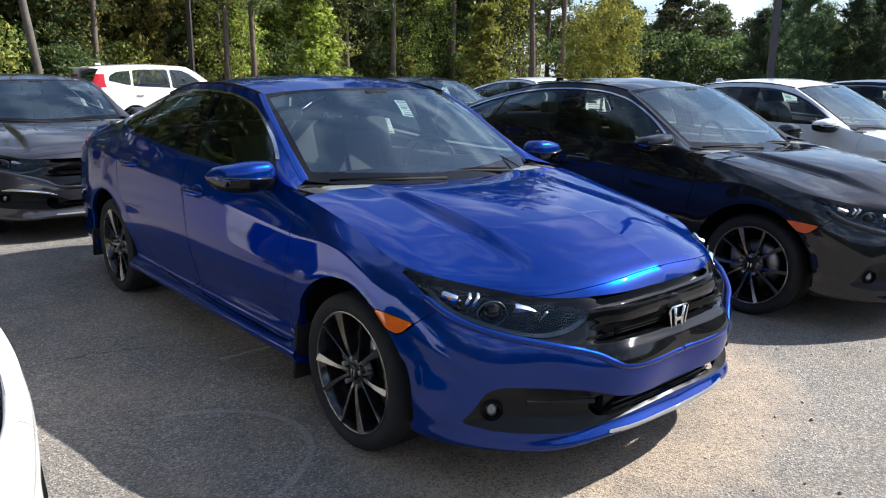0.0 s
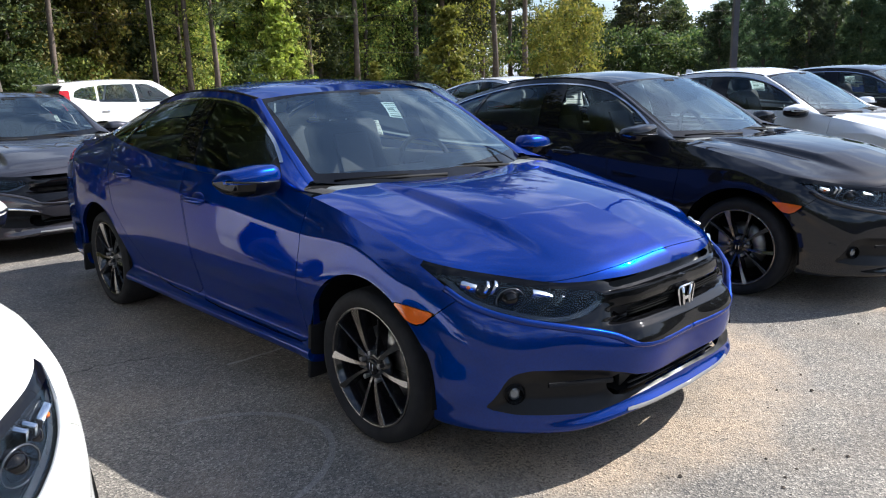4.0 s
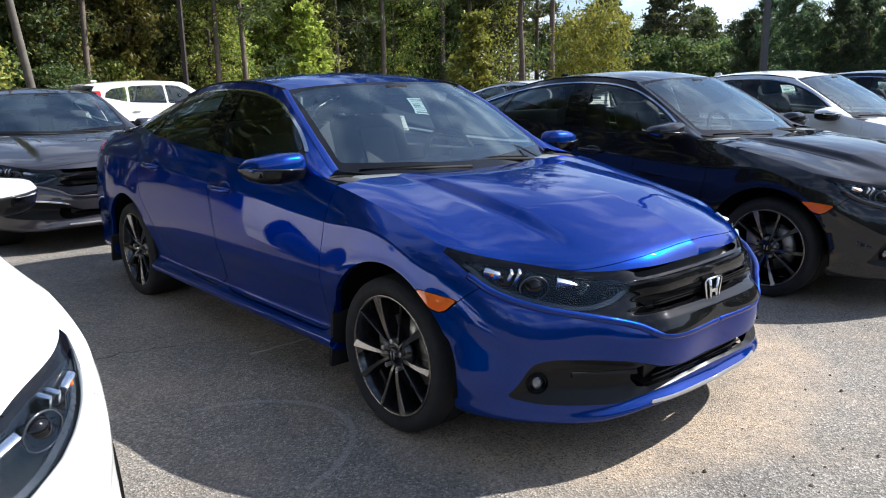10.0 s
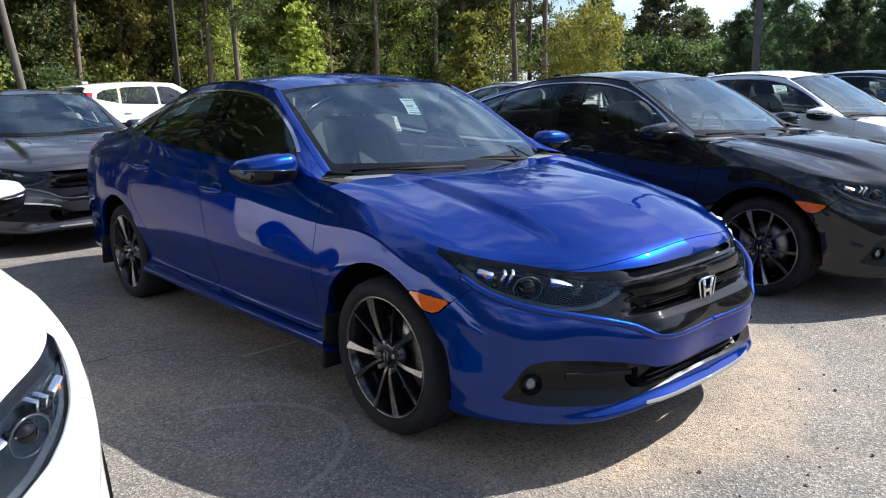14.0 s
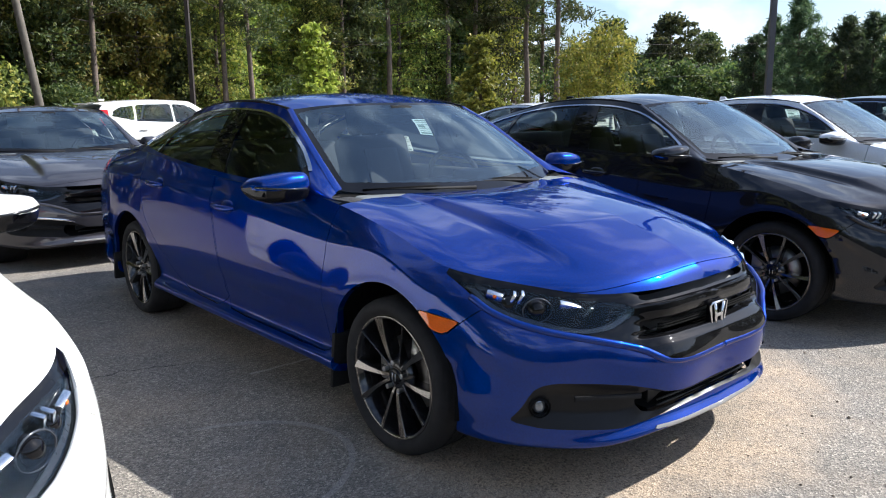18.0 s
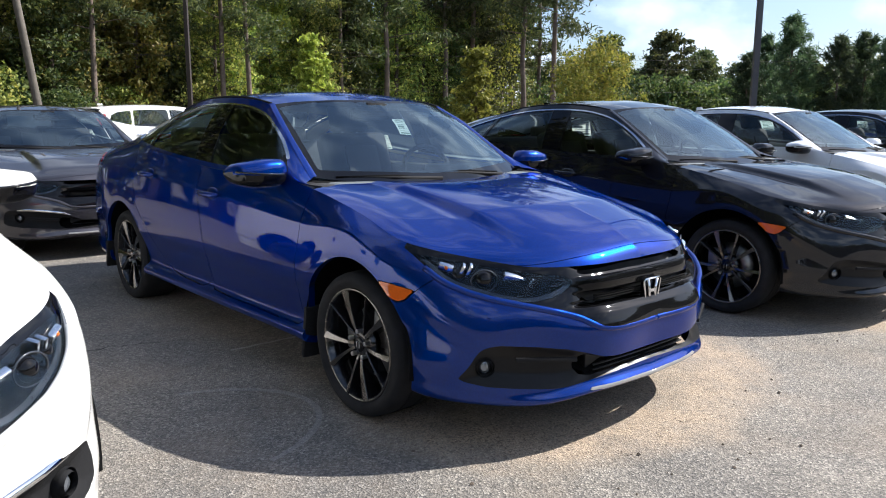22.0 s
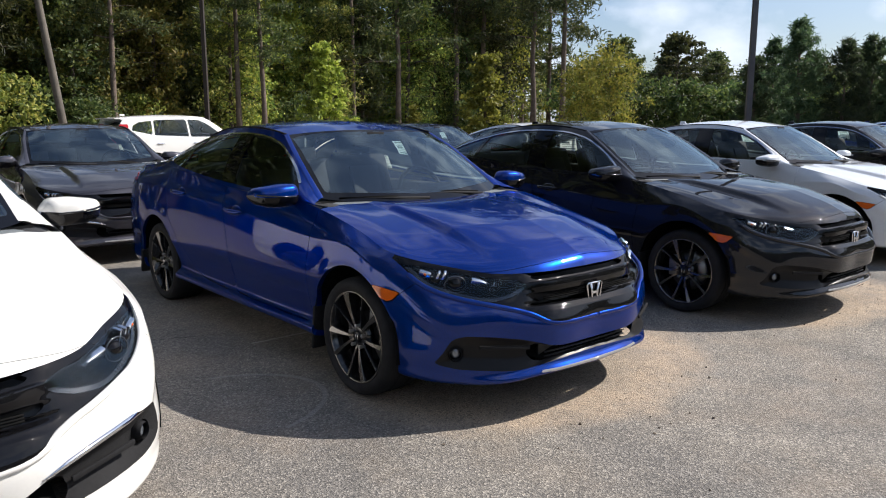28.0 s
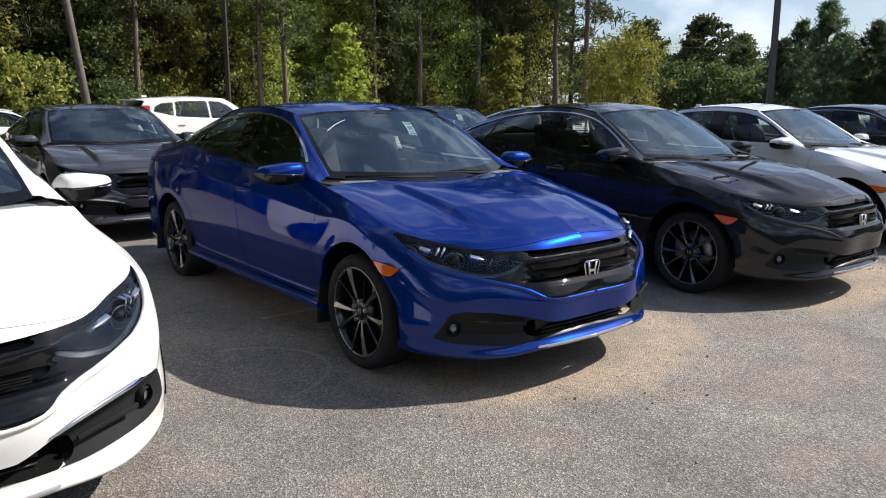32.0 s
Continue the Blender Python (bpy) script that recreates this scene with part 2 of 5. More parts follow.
def tube(points, r, n=8, closed=False):
    """A round bar along points."""
    P = [Vector(p) for p in points]
    V, F = [], []
    for i, p in enumerate(P):
        d = (P[(i + 1) % len(P)] if closed or i + 1 < len(P) else p) - (P[i - 1] if closed or i else p)
        d.normalize()
        a = d.cross(Vector((0, 0, 1)) if abs(d.z) < 0.9 else Vector((0, 1, 0))).normalized()
        b = d.cross(a)
        rr = float(r[i] if isinstance(r, (list, tuple)) else r)
        V += [p + rr * (math.cos(2 * math.pi * q / n) * a + math.sin(2 * math.pi * q / n) * b) for q in range(n)]
    m = len(P)
    for i in range(m if closed else m - 1):
        j = (i + 1) % m
        F += [(i * n + q, i * n + (q + 1) % n, j * n + (q + 1) % n, j * n + q) for q in range(n)]
    if not closed:
        F += [tuple(range(n))[::-1], tuple((m - 1) * n + q for q in range(n))]
    return V, F


def spline(P, knots, t):
    """Smooth curve through P (any shape after the first axis) at knots, taken at t."""
    P, k, t = np.asarray(P, float), np.asarray(knots, float), np.asarray(t, float)
    h = np.diff(k)
    d = np.diff(P, axis=0) / h.reshape(-1, *([1] * (P.ndim - 1)))
    T = np.empty_like(P)
    T[0], T[-1] = d[0], d[-1]
    w0, w1 = h[1:].reshape(-1, *([1] * (P.ndim - 1))), h[:-1].reshape(-1, *([1] * (P.ndim - 1)))
    T[1:-1] = (d[:-1] * w0 + d[1:] * w1) / (w0 + w1)
    i = np.clip(np.searchsorted(k, t, side="right") - 1, 0, len(h) - 1)
    s = ((t - k[i]) / h[i]).reshape(-1, *([1] * (P.ndim - 1)))
    hh = h[i].reshape(-1, *([1] * (P.ndim - 1)))
    return ((2 * s**3 - 3 * s**2 + 1) * P[i] + (s**3 - 2 * s**2 + s) * hh * T[i] + (3 * s**2 - 2 * s**3) * P[i + 1] + (s**3 - s**2) * hh * T[i + 1])


def chord(P):
    P = np.asarray(P, float)
    return np.concatenate([[0], np.cumsum(np.linalg.norm(np.diff(P, axis=0), axis=1))])


def curve(P, n):
    """n even points of the smooth curve through P."""
    k = chord(P)
    return spline(P, k, np.linspace(0, k[-1], n))


def grid(S):
    """Verts and faces of a sheet of points (rows, columns, 3)."""
    a, b = S.shape[:2]
    i = np.arange(a * b).reshape(a, b)
    F = np.stack([i[:-1, :-1], i[:-1, 1:], i[1:, 1:], i[1:, :-1]], -1).reshape(-1, 4)
    return {"V": S.reshape(-1, 3), "F": [tuple(f[::-1]) for f in F.tolist()], "C": np.zeros(a * b, bool)}


def coons(bottom, top, left, right):
    """Patch between four curves; bottom and top run along the columns, left and right along the rows."""
    na, nb = len(bottom), len(left)
    a, b = np.linspace(0, 1, na)[None, :, None], np.linspace(0, 1, nb)[:, None, None]
    flat = (1 - a) * (1 - b) * bottom[0] + a * (1 - b) * bottom[-1] + (1 - a) * b * top[0] + a * b * top[-1]
    return (1 - b) * bottom[None] + b * top[None] + (1 - a) * left[:, None] + a * right[:, None] - flat


def inside(poly, a, b):
    """Signed distance of the points (a, b) to a closed outline; negative inside."""
    P = np.asarray(poly, float)
    Q = np.roll(P, -1, axis=0)
    best, odd = np.full(a.shape, 1e9), np.zeros(a.shape, bool)
    for (x0, y0), (x1, y1) in zip(P, Q):
        dx, dy = x1 - x0, y1 - y0
        s = np.clip(((a - x0) * dx + (b - y0) * dy) / (dx * dx + dy * dy + 1e-12), 0, 1)
        best = np.minimum(best, np.hypot(a - x0 - s * dx, b - y0 - s * dy))
        if dy:
            odd ^= ((y0 > b) != (y1 > b)) & (a < dx * (b - y0) / dy + x0)
    return np.where(odd, -best, best)


def soften(poly, times=2):
    """Rounds the corners of a closed outline."""
    P = np.asarray(poly, float)
    for _ in range(times):
        Q = np.roll(P, -1, axis=0)
        P = np.stack([0.8 * P + 0.2 * Q, 0.2 * P + 0.8 * Q], 1).reshape(-1, 2)
    return P


def keep(M, f):
    """The share of a sheet where f <= 0, cut cleanly along f = 0."""
    V, C, F = M["V"], M["C"], M["F"]
    neg = f <= 0
    newV, newC, cache, out = [], [], {}, []
    n0 = len(V)
    for face in F:
        inn = [neg[i] for i in face]
        if all(inn):
            out.append(face)
        elif any(inn):
            g = []
            for q, i in enumerate(face):
                j = face[(q + 1) % len(face)]
                if neg[i]:
                    g.append(i)
                if neg[i] != neg[j]:
                    key = (i, j) if i < j else (j, i)
                    if key not in cache:
                        s = f[key[0]] / (f[key[0]] - f[key[1]])
                        cache[key] = n0 + len(newV)
                        newV.append(V[key[0]] * (1 - s) + V[key[1]] * s)
                        newC.append(True)
                    g.append(cache[key])
            out.append(tuple(g))
    if newV:
        V, C = np.concatenate([V, np.array(newV)]), np.concatenate([C, np.array(newC)])
    used = np.unique(np.array([i for g in out for i in g], int)) if out else np.array([], int)
    remap = np.full(len(V), -1)
    remap[used] = np.arange(len(used))
    return {"V": V[used], "C": C[used], "F": [tuple(int(remap[i]) for i in g) for g in out]}


def split(M, fn, gap=0.0):
    """(inside, outside) of the outline fn, with a gap between them."""
    f = fn(M["V"])
    return keep(M, f + gap), keep(M, gap - f)


def normals(M):
    V, N = M["V"], np.zeros_like(M["V"])
    for face in M["F"]:
        a, b, c = V[face[0]], V[face[1]], V[face[2]]
        d = V[face[-1]]
        n = np.cross(b - a, d - a) + np.cross(c - b, a - b)
        for i in face:
            N[i] += n
    N[np.abs(V[:, 0]) < 1e-4, 0] = 0
    return N / (np.linalg.norm(N, axis=1, keepdims=True) + 1e-12)


def rimmed(M, depth=0.012):
    """Adds a turned-in flange along every cut edge, so that a panel shows its thickness."""
    if not len(M["F"]):
        return M
    N, count = normals(M), {}
    for face in M["F"]:
        for q, i in enumerate(face):
            j = face[(q + 1) % len(face)]
            key = (min(i, j), max(i, j))
            count[key] = count.get(key, []) + [(i, j)]
    V, F, made = [v for v in M["V"]], list(M["F"]), {}
    for key, dirs in count.items():
        if len(dirs) == 1 and M["C"][key[0]] and M["C"][key[1]]:
            i, j = dirs[0]
            for q in (i, j):
                if q not in made:
                    made[q] = len(V)
                    V += [M["V"][q], M["V"][q] - N[q] * depth]
            F.append((made[j], made[i], made[i] + 1, made[j] + 1))
    return {"V": np.array(V), "F": F, "C": np.concatenate([M["C"], np.zeros(len(V) - len(M["V"]), bool)])}


def pushed(M, d):
    """The sheet moved d metres (a number or one for each vertex) along its normals."""
    d = np.asarray(d, float)
    return {"V": M["V"] + normals(M) * (d.reshape(-1, 1) if d.ndim else d), "F": M["F"], "C": M["C"]}


def mirrored(M):
    return {"V": M["V"] * np.array([-1, 1, 1]), "F": [f[::-1] for f in M["F"]], "C": M["C"]}


def welded(A, B):
    """Two halves as one sheet, joined where they meet."""
    V = np.concatenate([A["V"], B["V"]])
    F = A["F"] + [tuple(i + len(A["V"]) for i in f) for f in B["F"]]
    seam = np.abs(V[:, 0]) < 1e-4
    key, remap = {}, np.arange(len(V))
    for i in np.where(seam)[0]:
        k = tuple(np.round(V[i], 4))
        remap[i] = key.setdefault(k, i)
    return {"V": V, "F": [tuple(int(remap[i]) for i in f) for f in F], "C": np.concatenate([A["C"], B["C"]])}


# ---- the saloon car: front towards -y, its own right side towards -x, front axle at y = 0 ----
WB, HUB, TYRE = 2.63, 0.327, 0.300
AXLES = (-0.030, WB)
# plan outline of the widest level, from the nose's centre round the right side to the tail's centre
BX = [0, -0.30, -0.53, -0.70, -0.81, -0.852, -0.860, -0.862, -0.868, -0.868, -0.864, -0.852, -0.73, -0.42, 0]
BY = [-0.872, -0.85, -0.775, -0.64, -0.46, -0.29, 0, 0.36, 1.40, 2.30, 2.70, 3.10, 3.55, 3.72, 3.76]


def level(z, dx, dy):
    """One level line of the body: heights at the fifteen stations, moves inward (dx) and fore-and-aft (dy) from the outline."""
    return np.stack([np.array(BX) + np.array(dx), np.array(BY) + np.array(dy), np.array(z)], 1)


def smooth(x):
    x = np.clip(x, 0, 1)
    return x * x * (3 - 2 * x)


def body_net(nv=84, du=0.020, last=14):
    """The body's flank and ends as a sheet of points: nv levels, du metres between columns, as far as station last."""
    under = level([.215, .215, .200, .202, .212, .225, .235, .25, .25, .25, .235, .22, .25, .26, .26],
            [0, 0, .01, .03, .04, .05, .06, .070, .070, .070, .07, .08, .05, .0, 0],
            [.05, .05, .05, .04, .02, 0, 0, 0, 0, 0, 0, 0, -.06, -.08, -.08])
    lip = level([.248, .248, .226, .226, .230, .245, .255, .264, .264, .264, .255, .25, .30, .31, .31],
            [0, 0, -.005, .005, .010, .02, .02, .012, .010, .010, .02, .03, .0, 0, 0],
            [-.010, -.010, -.004, 0, -.005, 0, 0, 0, 0, 0, 0, 0, -.01, -.02, -.02])
    chin = level([.285, .285, .268, .272, .284, .290, .285, .295, .295, .295, .30, .32, .38, .40, .40],
            [0, 0, 0, .002, .002, .012, .012, .000, .000, .004, .010, .018, 0, 0, 0],
            [.010, .010, .004, .000, 0, 0, 0, 0, 0, 0, 0, 0, 0, 0, 0])
    low = level([.37, .37, .37, .37, .37, .37, .37, .345, .335, .345, .38, .40, .48, .50, .50],
            [0, 0, -.004, -.012, -.008, .004, .010, .040, .048, .040, .010, .012, 0, 0, 0],
            [.006, -.014, .010, -.002, 0, 0, 0, 0, 0, 0, 0, 0, .01, .01, .01])
    waist = level([.472, .480, .50, .51, .51, .50, .50, .47, .47, .48, .52, .54, .60, .62, .62],
            [0, 0, 0, -.002, -.006, -.006, 0, .016, .020, .014, 0, .002, 0, 0, 0],
            [-.004, -.022, .006, .004, 0, 0, 0, 0, 0, 0, 0, 0, 0, 0, 0])
    mid = level([.545, .552, .585, .605, .612, .615, .645, .62, .64, .67, .71, .71, .76, .79, .79],
            [0, 0, .006, .012, .004, -.002, -.003, .002, .002, .0, -.003, 0, .015, 0, 0],
            [.022, .022, .03, .03, .012, 0, 0, 0, 0, 0, 0, 0, .0, 0, 0])
    # the sharp crease along the doors, over the front wheel and down to the side marker
    shoulder = level([.615, .617, .635, .652, .672, .700, .795, .787, .868, .905, .925, .915, .89, .90, .90],
            [0, 0, .014, .032, .020, .010, .013, .022, .024, .022, .022, .026, .045, .03, 0],
            [.045, .046, .06, .06, .028, 0, 0, 0, 0, 0, 0, 0, -.03, -.04, -.03])
    crest = level([.662, .663, .672, .692, .720, .745, .825, .865, .920, .965, .985, .980, .95, .96, .965],
            [0, 0, .022, .055, .045, .038, .048, .052, .046, .044, .056, .07, .07, .03, 0],
            [.06, .062, .085, .09, .045, .01, 0, 0, 0, 0, 0, 0, -.06, -.06, -.05])
    top = level([.703, .703, .707, .731, .760, .782, .853, .930, .975, 1.055, 1.062, 1.045, 1.02, 1.045, 1.055],
            [0, 0, .03, .075, .075, .071, .092, .087, .065, .063, .124, .178, .11, .04, 0],
            [.078, .085, .11, .12, .065, .012, 0, 0, 0, 0, 0, 0, -.08, -.05, -.03])
    net = np.stack([under, lip, chin, low, waist, mid, shoulder, crest, top])
    ku = chord(np.stack([BX, BY], 1))
    u = np.unique(np.concatenate([np.linspace(a, b, max(2, int((b - a) / du))) for a, b in zip(ku[:last], ku[1:last + 1])]))
    dense = np.stack([spline(r, ku, u) for r in net])
    kv = np.array([0, .05, .10, .20, .32, .44, .55, .64, .72])
    v = np.concatenate([np.linspace(0, kv[6], round(nv * 0.72)), np.linspace(kv[6], kv[-1], nv - round(nv * 0.72) + 1)[1:]])
    S = spline(dense, kv, v)
    # the flank breaks at the crease; the nose and the tail run smoothly through it
    low_part, high_part = v <= kv[6], v > kv[6]
    broken = np.concatenate([spline(dense[:7], kv[:7], v[low_part]), spline(dense[6:], kv[6:], v[high_part])])
    flank = (np.clip((u - ku[4] - 0.05) / 0.15, 0, 1) * np.clip((ku[11] + 0.1 - u) / 0.3, 0, 1))[None, :, None]
    S = broken * flank + S * (1 - flank)
    # wheel-arch flares
    for cy in AXLES:
        r = np.hypot(S[..., 1] - cy, S[..., 2] - 0.33)
        side = np.clip((-S[..., 0] - 0.70) / 0.1, 0, 1) * (np.abs(S[..., 1] - cy) < 0.6)
        flare = 0.005 * np.exp(-(((r - 0.385) / 0.055) ** 2)) * side
        S[..., 0] -= flare
    # the hollow below the crease that runs from the side marker to the fog lamp pod
    y, z = S[..., 1], S[..., 2]
    below = ((y + 0.405) * 0.14 - (z - 0.605) * 0.215) / math.hypot(0.14, 0.215)
    hollow = smooth(below / 0.060) * smooth((z - 0.29) / 0.18) * np.maximum(np.clip((-0.30 - y) / 0.10, 0, 1), np.clip((0.53 - z) / 0.06, 0, 1)) * np.clip((y + 0.74) / 0.12, 0, 1)
    S[..., 0] += 0.009 * hollow
    S[..., 1] += 0.005 * hollow
    return S, u, ku


NET, NET_U, NET_K = body_net()
TOPEDGE = NET[-1]
NOSE = body_net(104, 0.016, 6)[0]


def edge_between(a, b, n):
    """n points of the body's upper edge from station a to station b."""
    s = (NET_U >= NET_K[a] - 1e-6) & (NET_U <= NET_K[b] + 1e-6)
    return curve(TOPEDGE[s], n)


def side_f(poly):
    """Outline in side view (y, z), on the flank alone."""
    return lambda V: np.maximum(inside(poly, V[:, 1], V[:, 2]), 0.30 - np.abs(V[:, 0]))


def front_f(poly):
    """Outline in front view (|x|, z), on the nose alone."""
    return lambda V: np.maximum(inside(poly, np.abs(V[:, 0]), V[:, 2]), V[:, 1] + 0.298)


FACE = soften([(-.1, .480), (.2, .483), (.28, .488), (.324, .497), (.401, .536), (.456, .555), (.54, .578), (.612, .596), (.675, .614), (.727, .638), (.765, .672), (.782, .706), (.790, .745), (.80, .83), (.3, .9), (-.1, .9)], 1)
LAMP = soften([(.788, .742), (.736, .736), (.673, .720), (.611, .706), (.552, .694), (.480, .683), (.415, .676), (.374, .657), (.387, .630), (.455, .603), (.53, .592), (.567, .592), (.619, .603), (.659, .616), (.703, .633), (.742, .656), (.764, .688), (.782, .735)], 2)
POD = [(-.1, .362), (.24, .370), (.315, .380), (.371, .399), (.451, .421), (.555, .437), (.665, .446), (.699, .437), (.712, .426), (.759, .318), (.757, .308), (.696, .291), (.623, .285), (.486, .274), (.445, .275), (.325, .287), (.18, .298), (-.1, .308)]
POD_TOURING = [(-.1, .362), (.24, .370), (.315, .402), (.371, .428), (.451, .446), (.555, .458), (.665, .468), (.735, .462), (.758, .448), (.772, .40), (.774, .350), (.755, .332), (.68, .318), (.60, .312), (.43, .300), (.325, .300), (.18, .304), (-.1, .310)]
SLOT_UP = soften([(-.1, .668), (.25, .668), (.31, .668), (.345, .678), (.33, .692), (.25, .694), (-.1, .696)], 1)
SLOT_LOW = soften([(-.1, .572), (.25, .570), (.335, .574), (.372, .598), (.365, .614), (.33, .612), (-.1, .612)], 1)
MARK = [(-.229, .637), (-.289, .634), (-.403, .620), (-.348, .569), (-.301, .577), (-.262, .600)]
BUMP = [(-2, -1), (-2, 2), (-.44, 2), (-.466, .672), (-.405, .618), (-.348, .566), (-.30, .574), (-.27, .57), (-.27, -1)]
DOOR_F = soften([(.385, .34), (.42, .318), (1.32, .318), (1.345, .34), (1.345, .56), (1.36, .65), (1.40, .76), (1.44, .86), (1.45, 1.2), (.36, 1.2), (.369, .77), (.396, .585), (.402, .42)], 1)
DOOR_R = soften([(1.36, .318), (1.80, .322), (1.95, .345), (2.08, .43), (2.247, .60), (2.36, .70), (2.42, .84), (2.42, 1.2), (1.462, 1.2), (1.453, .86), (1.413, .76), (1.373, .65), (1.358, .56)], 1)
TAIL = soften([(3.13, .93), (3.20, .965), (3.8, 1.0), (3.8, .80), (3.62, .78), (3.50, .80), (3.42, .86), (3.25, .90)], 1)
DLO = soften([(.60, .985), (.62, 1.0), (.86, 1.16), (1.04, 1.245), (1.25, 1.293), (1.50, 1.308), (1.80, 1.300), (2.10, 1.262), (2.40, 1.195), (2.60, 1.128), (2.64, 1.105), (2.58, 1.098), (2.30, 1.075), (1.90, 1.033), (1.40, 1.0), (1.0, .986)], 1)

RIDGE = (0.45, 0.13)


class Car:
    """Builds one saloon and tells its parts by what each is made of."""

    def __init__(self, name, where, paint_mat, label, group, trim="sport"):
        self.root = thing(name, where, label, "car", group)
        self.paint = paint_mat
        self.painted = []
        self.trim = trim
        self.pod = POD if trim == "sport" else POD_TOURING
        self.shell()
        self.face()
        self.greenhouse()
        self.fittings()
        self.cabin()
        for y in AXLES:
            for s in (-1, 1):
                self.wheel(s, y)

    def add(self, name, M, material, parent=None, label=""):
        if not len(M["F"]):
            return None
        ob = obj(name, M["V"], M["F"], material, parent or self.root, label)
        if material is self.paint:
            self.painted.append(ob)
        return ob

    def pair(self, name, M, material, label="", parent=None):
        return [self.add(name, M, material, parent, label), self.add(name, mirrored(M), material, parent, label)]

    def whole(self, name, M, material, label="", parent=None):
        return self.add(name, welded(M, mirrored(M)), material, parent, label)

    def bpart(self, name, bm, material, label="", parent=None):
        ob = part(name, bm, material, parent or self.root, label)
        if material is self.paint:
            self.painted.append(ob)
        return ob

    def shell(self):
        N = grid(NOSE)
        self.face_sheet = keep(N, front_f(FACE)(N["V"]))
        self.pod_sheet = keep(N, front_f(self.pod)(N["V"]))
        M = grid(NET)
        for cy in AXLES:
            r = np.hypot(M["V"][:, 1] - cy, M["V"][:, 2] - 0.328)
            f = np.where(np.abs(M["V"][:, 0]) > 0.5, 0.365 - r, -1)
            M = keep(M, f)
        face, M = split(M, front_f(FACE))
        pod, M = split(M, front_f(self.pod))
        lip, M = split(M, lambda V: np.maximum(np.maximum(np.abs(V[:, 0]) - 0.36, V[:, 2] - 0.262), np.maximum(V[:, 1] + 0.5, 0.252 - V[:, 2])))
        self.whole("chrome_lip", rimmed(pushed(lip, 0.004)), M_LIP, "satin chrome strip along the lower lip")
        if self.trim == "sport":
            mark, M = split(M, side_f(MARK), 0.0012)
            self.pair("side_marker", rimmed(pushed(mark, 0.002), 0.01), M_AMBER, "amber side marker lamp")
        bump, M = split(M, lambda V: inside(BUMP, V[:, 1], V[:, 2]), 0.0016)
        self.whole("front_bumper", rimmed(bump, 0.032), self.paint)
        tail, M = split(M, lambda V: np.maximum(inside(TAIL, V[:, 1], V[:, 2]), 3.0 - V[:, 1]), 0.0015)
        self.pair("tail_lamp", rimmed(pushed(tail, 0.003)), M_RED, "red tail lamp")
        df, M = split(M, side_f(DOOR_F), 0.002)
        self.doors_f = self.pair("front_door", rimmed(df), self.paint)
        dr, M = split(M, side_f(DOOR_R), 0.002)
        self.doors_r = self.pair("rear_door", rimmed(dr), self.paint)
        fender = keep(M, M["V"][:, 1] - 0.34)
        rest = keep(M, 0.34 - M["V"][:, 1])
        self.pair("front_fender", rimmed(fender, 0.03), self.paint)
        sill = keep(rest, np.maximum(rest["V"][:, 2] - 0.316, rest["V"][:, 1] - 2.3))
        rest = keep(rest, -np.maximum(rest["V"][:, 2] - 0.316, rest["V"][:, 1] - 2.3))
        self.pair("side_sill", sill, self.paint)
        rearb = keep(rest, np.maximum(3.12 - rest["V"][:, 1], rest["V"][:, 2] - 0.74))
        rest = keep(rest, -np.maximum(3.12 - rest["V"][:, 1], rest["V"][:, 2] - 0.74))
        self.whole("rear_bumper", rimmed(rearb), self.paint)
        self.whole("quarter_panel", rimmed(rest, 0.02), self.paint)
        # bonnet
        F = edge_between(0, 5, 72)
        L = edge_between(5, 7, 72)
        n = 72
        cowl = curve([(0, 0.30, 0.928), (-0.25, 0.315, 0.93), (-0.50, 0.375, 0.936), (-0.66, 0.37, 0.94), tuple(L[-1])], n)
        mid = curve([tuple(F[0]), (0, -0.784, .727), (0, -0.762, .752), (0, -0.70, 0.785), (0, -0.50, 0.840), (0, -0.24, 0.885), (0, 0.05, 0.915), (0, 0.30, 0.928)], n)
        S = coons(F, cowl, mid, L)
        a, b = np.meshgrid(np.linspace(0, 1, n), np.linspace(0, 1, n))
        # a raised middle that ends in a crisp fold on either side, with a soft swage outside it
        fold = RIDGE[0] + RIDGE[1] * b
        step = np.clip((fold + 0.035 - a) / 0.07, 0, 1)
        step = step * step * (3 - 2 * step)
        fade = np.clip((b - 0.10) / 0.28, 0, 1) * np.clip((1.12 - b) / 0.30, 0, 1)
        S[..., 2] += (0.028 * step + 0.010 * np.clip(1 - np.abs(a - 0.60) / 0.40, 0, 1)) * fade
        S[..., 2] += 0.010 * np.sin(np.pi * np.clip(a / 0.55, 0, 1)) * np.sin(np.pi * b)
        hood = grid(S)
        # the shut line bows back from the middle to the lamps
        line_f = (b - 0.052 * (1 - (a / 0.56) ** 2)).reshape(-1)
        nose, hood = keep(hood, line_f + 0.0013), keep(hood, 0.0013 - line_f)
        self.whole("hood", rimmed(hood), self.paint)
        self.whole("nose_panel", rimmed(nose), self.paint)
        # floor pan and wheel housings
        self.bpart("floor_pan", box((1.44, 3.5, 0.06), (0, 1.55, 0.235), 0.01), M_DARK)
        self.bpart("engine_block", box((1.0, 0.95, 0.42), (0, -0.15, 0.50), 0.03), M_DARK)
        self.bpart("bumper_beam", box((1.40, 0.10, 0.26), (0, -0.455, 0.42), 0.02), M_DARK)
        # unseen plate added to stop sunlight leaking through the bumper seams
        self.bpart("front_undertray", box((0.80, 0.44, 0.02), (0, -0.56, 0.250), 0.005), M_DARK)
